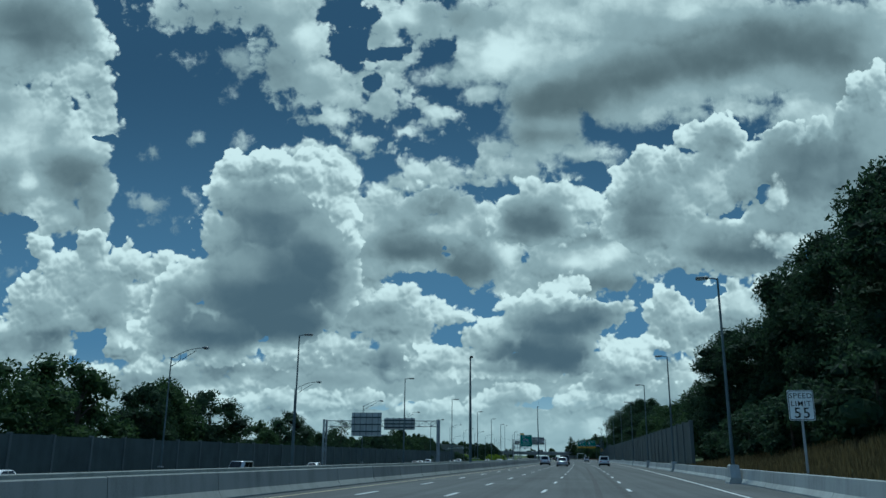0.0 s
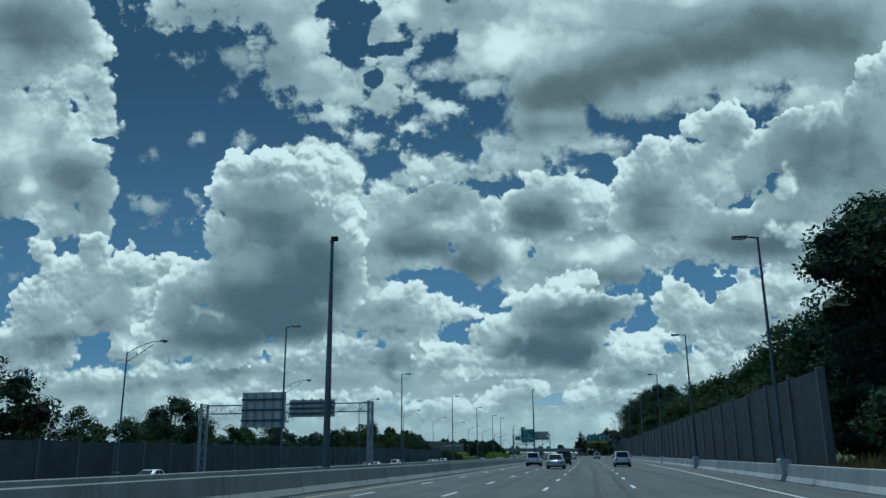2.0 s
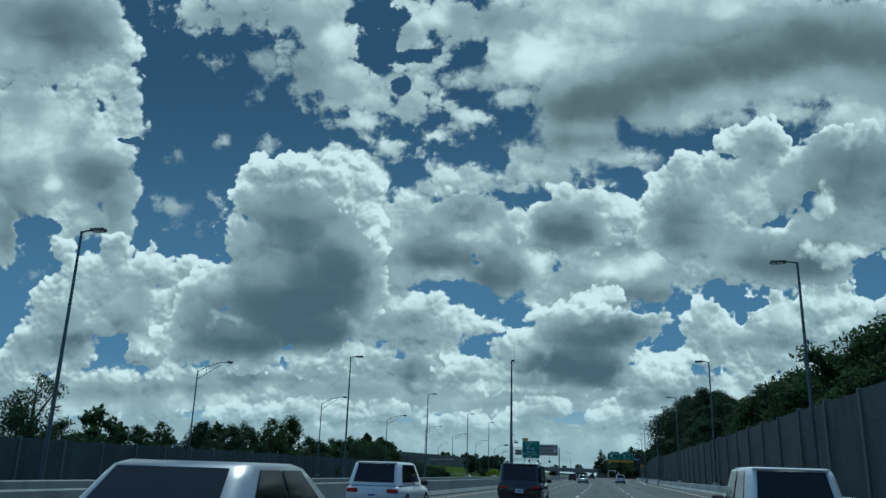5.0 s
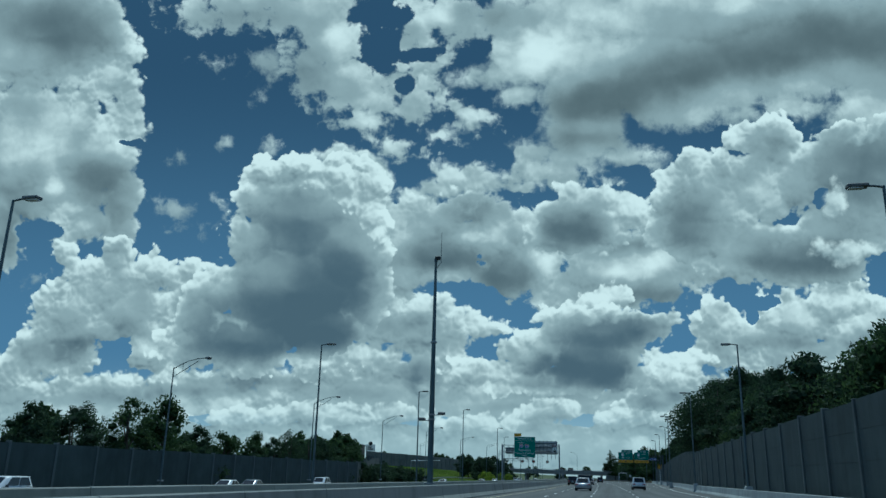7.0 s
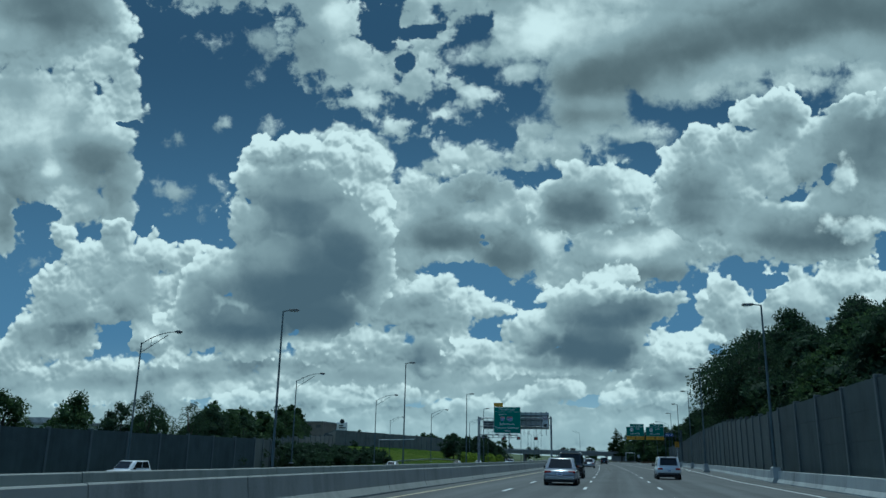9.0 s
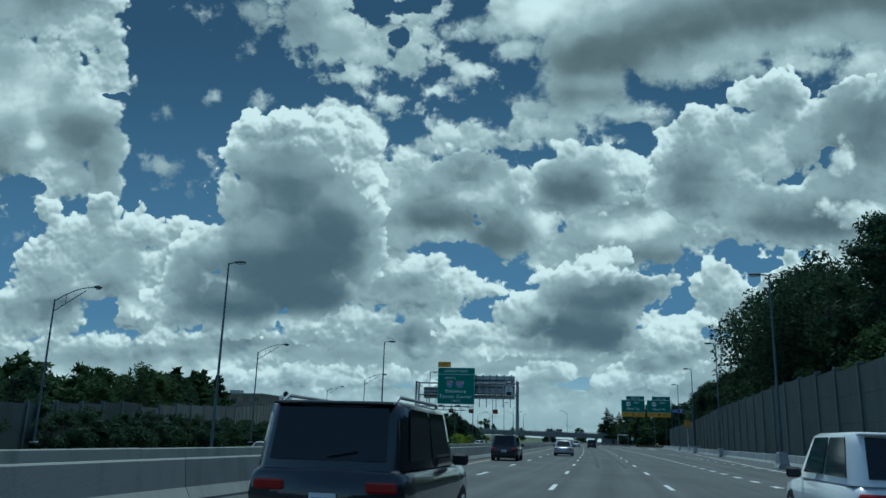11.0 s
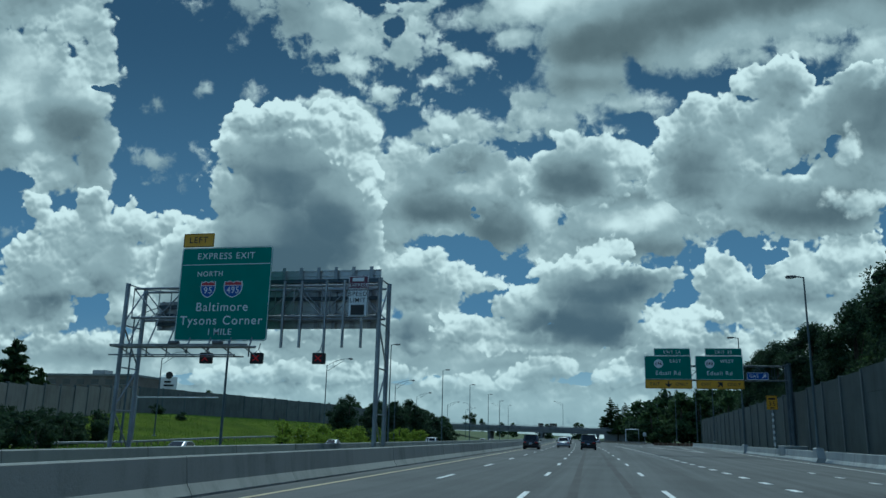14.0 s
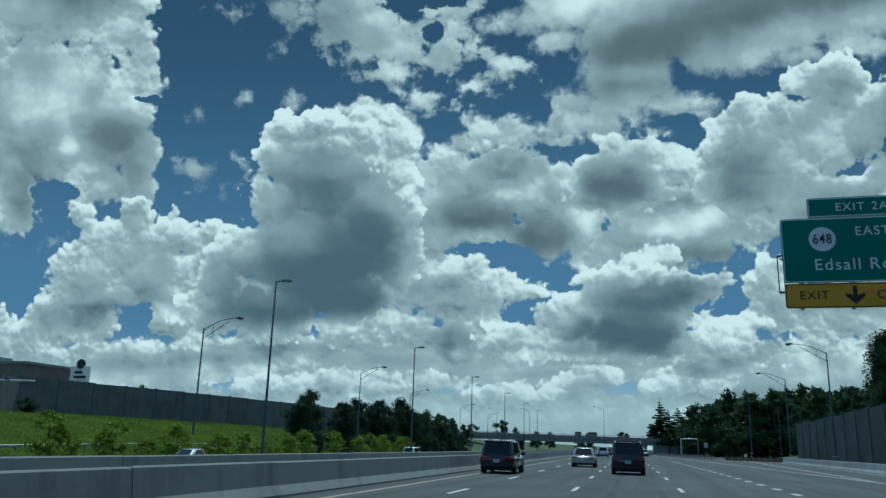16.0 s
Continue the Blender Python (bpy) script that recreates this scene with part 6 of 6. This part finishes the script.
# bank and bushes on the far side
plant(FAR, [(-70 - (k % 3) * 6, 368 + k * 4, 11.5 + 1.3 * math.sin(k * 2.2)) for k in range(9)])
def before_wall(spots, gap=2.6):
    """The same spots, kept on the road's side of the bank wall."""
    line = [(y, x) for x, y in BANK_WALL]
    return [(max(x, lerp(line, y) + gap), y, h) for x, y, h in spots]


plant(DARKBUSH, before_wall([(-52, 380, 4.2), (-55, 386, 4.0), (-56, 394, 4.4), (-60, 402, 4.6), (-53, 400, 3.8), (-62, 412, 4.4), (-57, 410, 4.0), (-66, 420, 4.4), (-54, 418, 3.4), (-70, 410, 5.0), (-64, 392, 5.0), (-60, 424, 3.8), (-76, 424, 4.6), (-70, 430, 3.8), (-84, 505, 1.8), (-93, 510, 2.4)]))
plant(DARKBUSH, [(-46.8, 343, 4.0), (-48.4, 350, 4.6), (-50.0, 357, 4.4), (-51.6, 363, 4.8), (-53.2, 369, 4.6), (-54.6, 375, 4.8)])
plant(DARKBUSH, [(17.4 + (k % 3) * 1.9, 66 + k * 2.5, 4.4 + 0.8 * math.sin(k * 2.1)) for k in range(14)])
plant(PINES[1:], [(-103, 479, 14.0), (-97, 460, 15.5), (-92, 446, 15.5), (-84, 434, 14.5), (-108, 492, 9.0), (-78, 414, 14.0), (-101, 470, 12.0)])
plant(BROAD, [(-66, 384, 12.0), (-71, 393, 13.0), (-74, 403, 12.5), (-77, 411, 13.0), (-80, 421, 13.0), (-85, 430, 13.5), (-88, 440, 14.0), (-94, 452, 13.0), (-99, 464, 12.0), (-104, 436, 14.0)])
plant(BUSH, [(-41, 456.5, 4.3), (-41, 463.5, 4.0), (-41.5, 472.8, 3.8), (-42, 481, 3.2), (-44, 490, 3.4), (-46, 500, 3.4), (-49, 510, 3.8), (-51, 520, 4.2), (-47, 507, 3.2),
             (-46, 536, 4.2), (-44, 548, 3.8), (-48, 558, 4.0), (-45, 528, 3.8), (-50, 530, 4.4), (-47, 545, 4.0), (-41, 468, 2.6), (-42, 460, 2.4), (-43, 477, 2.4), (-44, 485, 2.6)])
plant(BROAD, [(-62.5, 547, 11.4), (-66, 552, 10.2), (-59, 556, 10.0), (-60, 564, 11.2), (-57, 571, 11.6), (-55, 579, 12.8), (-58, 586, 11.2), (-54, 594, 10.0), (-62, 575, 10.6), (-53, 604, 8.6), (-56, 614, 7.8), (-54, 626, 7.6)])
plant(DARKBUSH, [(-56, 538, 4.0), (-54, 552, 4.4), (-52, 566, 4.4), (-50, 580, 4.6), (-50, 592, 4.2), (-50, 606, 4.0), (-50, 622, 4.0)])
plant(BROAD, [(-106, 556, 8.0), (-100, 585, 5.0), (-96, 600, 5.4)])
plant(DARKBUSH, before_wall([(-74, 463, 4.6), (-78, 458, 4.8), (-82, 452, 5.0), (-70, 452, 4.4), (-66, 446, 4.4), (-86, 446, 5.0), (-76, 444, 4.6), (-70, 438, 4.4), (-62, 436, 4.2), (-90, 440, 5.0), (-66, 428, 4.6), (-58, 428, 4.2), (-80, 434, 5.0)]))
# right side: the tall trees at the start, the row behind the wall, the big tree, the woods
plant(TALL, [(20, 100, 16), (24.5, 95, 20.5), (29, 90, 24), (34, 83, 29), (27, 82, 19), (31, 72, 22), (38, 74, 31), (36, 62, 27), (44, 66, 33), (30, 60, 18), (42, 52, 28), (28, 104, 20)])
plant(DARKBUSH, [(21 + (k % 4) * 6, 44 + k * 3.4, 5.0 + 1.5 * math.sin(k * 1.9)) for k in range(18)])
plant(BROAD, [(25 + 1.5 * math.sin(k * 1.9), 112 + k * 8.0, (9.5 if k < 5 else 11.2) + 1.0 * math.sin(k * 2.7) + 0.1 * k) for k in range(27)])
plant(FAR, [(33 + 3 * math.sin(k), 118 + k * 11, 14 + 1.6 * math.sin(k * 2.3)) for k in range(19)])
plant(TALL, [(30, 322, 18.0), (33, 332, 20.5), (29, 340, 18.5), (37, 346, 21.0)])
plant(TALL, [(33, 372, 27.0)])
plant(AIRY, [(24.5, 383, 23.0), (28, 379, 25.0), (29.5, 388, 25.0)])
plant(BROAD, [(20.5, 126, 12.6), (22, 133, 11.0)])
plant(AIRY, [(25.0, 401, 24.5), (27.5, 396, 26.0)])
plant(TALL, [(32, 402, 27.0), (37, 408, 28.0), (41, 398, 29.0)])
plant(BROAD, [(27, 372, 12.0), (30, 362, 13.0), (28, 384, 13.0), (28, 412, 12.0), (29, 424, 12.5), (31, 438, 13.0), (32, 452, 14.0)])
plant(TALL, [(34, 434, 21.5), (35, 450, 23.0), (33, 466, 18.5), (31, 480, 17.5), (29, 495, 17.0), (29, 508, 17.0), (32, 522, 17.5), (36, 500, 20.0), (40, 480, 21.0)])
plant(FAR, [(16 + (k % 9) * 7 + 3 * math.sin(k * 1.3), 640 + (k // 9) * 16 + 5 * math.sin(k * 2.9), (13.5 if k % 9 in (0, 8) else 17.0) + 1.6 * math.sin(k * 1.1) + (k // 9)) for k in range(36)])
plant(FAR, [(40 + 5 * math.sin(k), 560 + k * 11, 14 + 2 * math.sin(k * 2.2)) for k in range(8)])
plant(FAR, [(9 + k * 4.2, 634 + 4 * math.sin(k * 2), 7.0 + 1.8 * math.sin(k)) for k in range(15)])
plant(PINES[:1], [(2.3, 747, 21.0), (5.5, 742, 17.5), (9, 735, 18), (14, 720, 18.5)])
# far woods behind the bridge and along the horizon
plant(FAR, [(-420 + k * 12 + 6 * math.sin(k * 3.1), 900 + 40 * math.sin(k * 1.7), 11 + 2 * math.sin(k * 2.3)) for k in range(60)])
plant(FAR, [(-72 - (k % 4) * 10, 640 + (k // 4) * 18, 9 + 1.6 * math.sin(k * 1.9)) for k in range(20)])


# ---------- grass ----------
def grass(name, label, spots, height, material, seed):
    """Many blades in one mesh."""
    r = np.random.default_rng(seed)
    p = np.array([(x, y, terrain(x, y)) for x, y in spots])
    n = len(p)
    a = r.random(n) * math.tau
    h = height * (0.5 + r.random(n))
    side = np.stack([np.cos(a), np.sin(a), np.zeros(n)], 1) * (0.05 + 0.05 * r.random(n))[:, None]
    tip = p + np.stack([r.normal(size=n) * 0.12, r.normal(size=n) * 0.12, h], 1)
    verts = np.stack([p - side, p + side, tip], 1).reshape(-1, 3)
    me = bpy.data.meshes.new(name)
    me.from_pydata(verts.tolist(), [], [(3 * i, 3 * i + 1, 3 * i + 2) for i in range(n)])
    me.materials.append(M[material])
    tagged(new(name, me), label, "grass", kind="stuff")


r7 = random.Random(7)
grass("dry_grass", "tall dry straw-coloured grass on the slope behind the barrier", [(bend(y) + lerp(RIGHT_BARRIER, y) + 0.5 + 9 * r7.random() ** 1.3, y) for y in (16 + 78 * r7.random() for _ in range(20000))], 0.6, "dry_grass", 1)
grass("verge_grass", "rough green grass along the opposite verge", [(-48.5 + 5 * r7.random(), 380 + 220 * r7.random()) for _ in range(8000)], 0.6, "grass_blade", 3)

grass("bank_grass", "long uneven grass on the bank below the wall", [(-56 - 44 * r7.random(), 440 + 150 * r7.random()) for _ in range(30000)], 0.20, "grass_blade", 5)

# ---------- far buildings and the pole sign ----------
b = thing("pole_sign", "white sign with a dark disc above the wall", "sign", m=pose(-108.1, 538.9, terrain(-108, 539) + 1.2))
part("post", boxed(-0.3, 0.3, 0.1, 0.5, -1.4, 8.2), "steel", b)
part("panel", boxed(-2.3, 2.3, -0.15, 0.1, 5.4, 8.6, bevel=0.08), "sign_panel", b)
bm = bmesh.new()
tube(bm, [(0, -0.2, 9.0), (0, 0.1, 9.0)], 0.95, 24)
bmesh.ops.recalc_face_normals(bm, faces=bm.faces)
part("disc", bm, "sign_black", b, "dark round emblem")
part("writing_bar", boxed(-1.2, 0.6, -0.18, -0.155, 7.1, 7.6), "sign_black", b)
part("writing_bar", boxed(-1.3, 1.5, -0.18, -0.155, 6.2, 6.7), "sign_black", b)


def flat_building(label, x, y, w, d, h, material, windows):
    ob = thing("building", label, "building", "far buildings", m=pose(x, y, terrain(x, y) - 0.2))
    part("wall", boxed(-w / 2, w / 2, 0, d, 0, h), material, ob)
    part("roof", boxed(-w / 2 - 0.3, w / 2 + 0.3, -0.3, d + 0.3, h, h + 0.5), "deck", ob)
    part("roof_unit", boxed(-w * 0.1, w * 0.05, d * 0.3, d * 0.5, h + 0.5, h + 1.8), "steel", ob)
    for k in range(windows):
        x0 = -w / 2 + w * (k + 0.25) / windows
        win = part("window", boxed(x0, x0 + w * 0.5 / windows, -0.05, 0.02, h - 2.0, h - 0.8), "window_glass", ob)
        part("sill", boxed(x0 - 0.1, x0 + w * 0.5 / windows + 0.1, -0.15, 0.0, h - 2.12, h - 2.01), "deck", win)
    return ob


flat_building("long flat-roofed brown brick building beyond the wall", -125, 530, 24, 16, 9.5, "roofing", 6)
flat_building("pale low building beyond the trees", -120, 372, 26, 14, 7.6, "siding", 6)
flat_building("pale flat-roofed building far behind the trees", -190, 470, 40, 18, 8.4, "siding", 8)
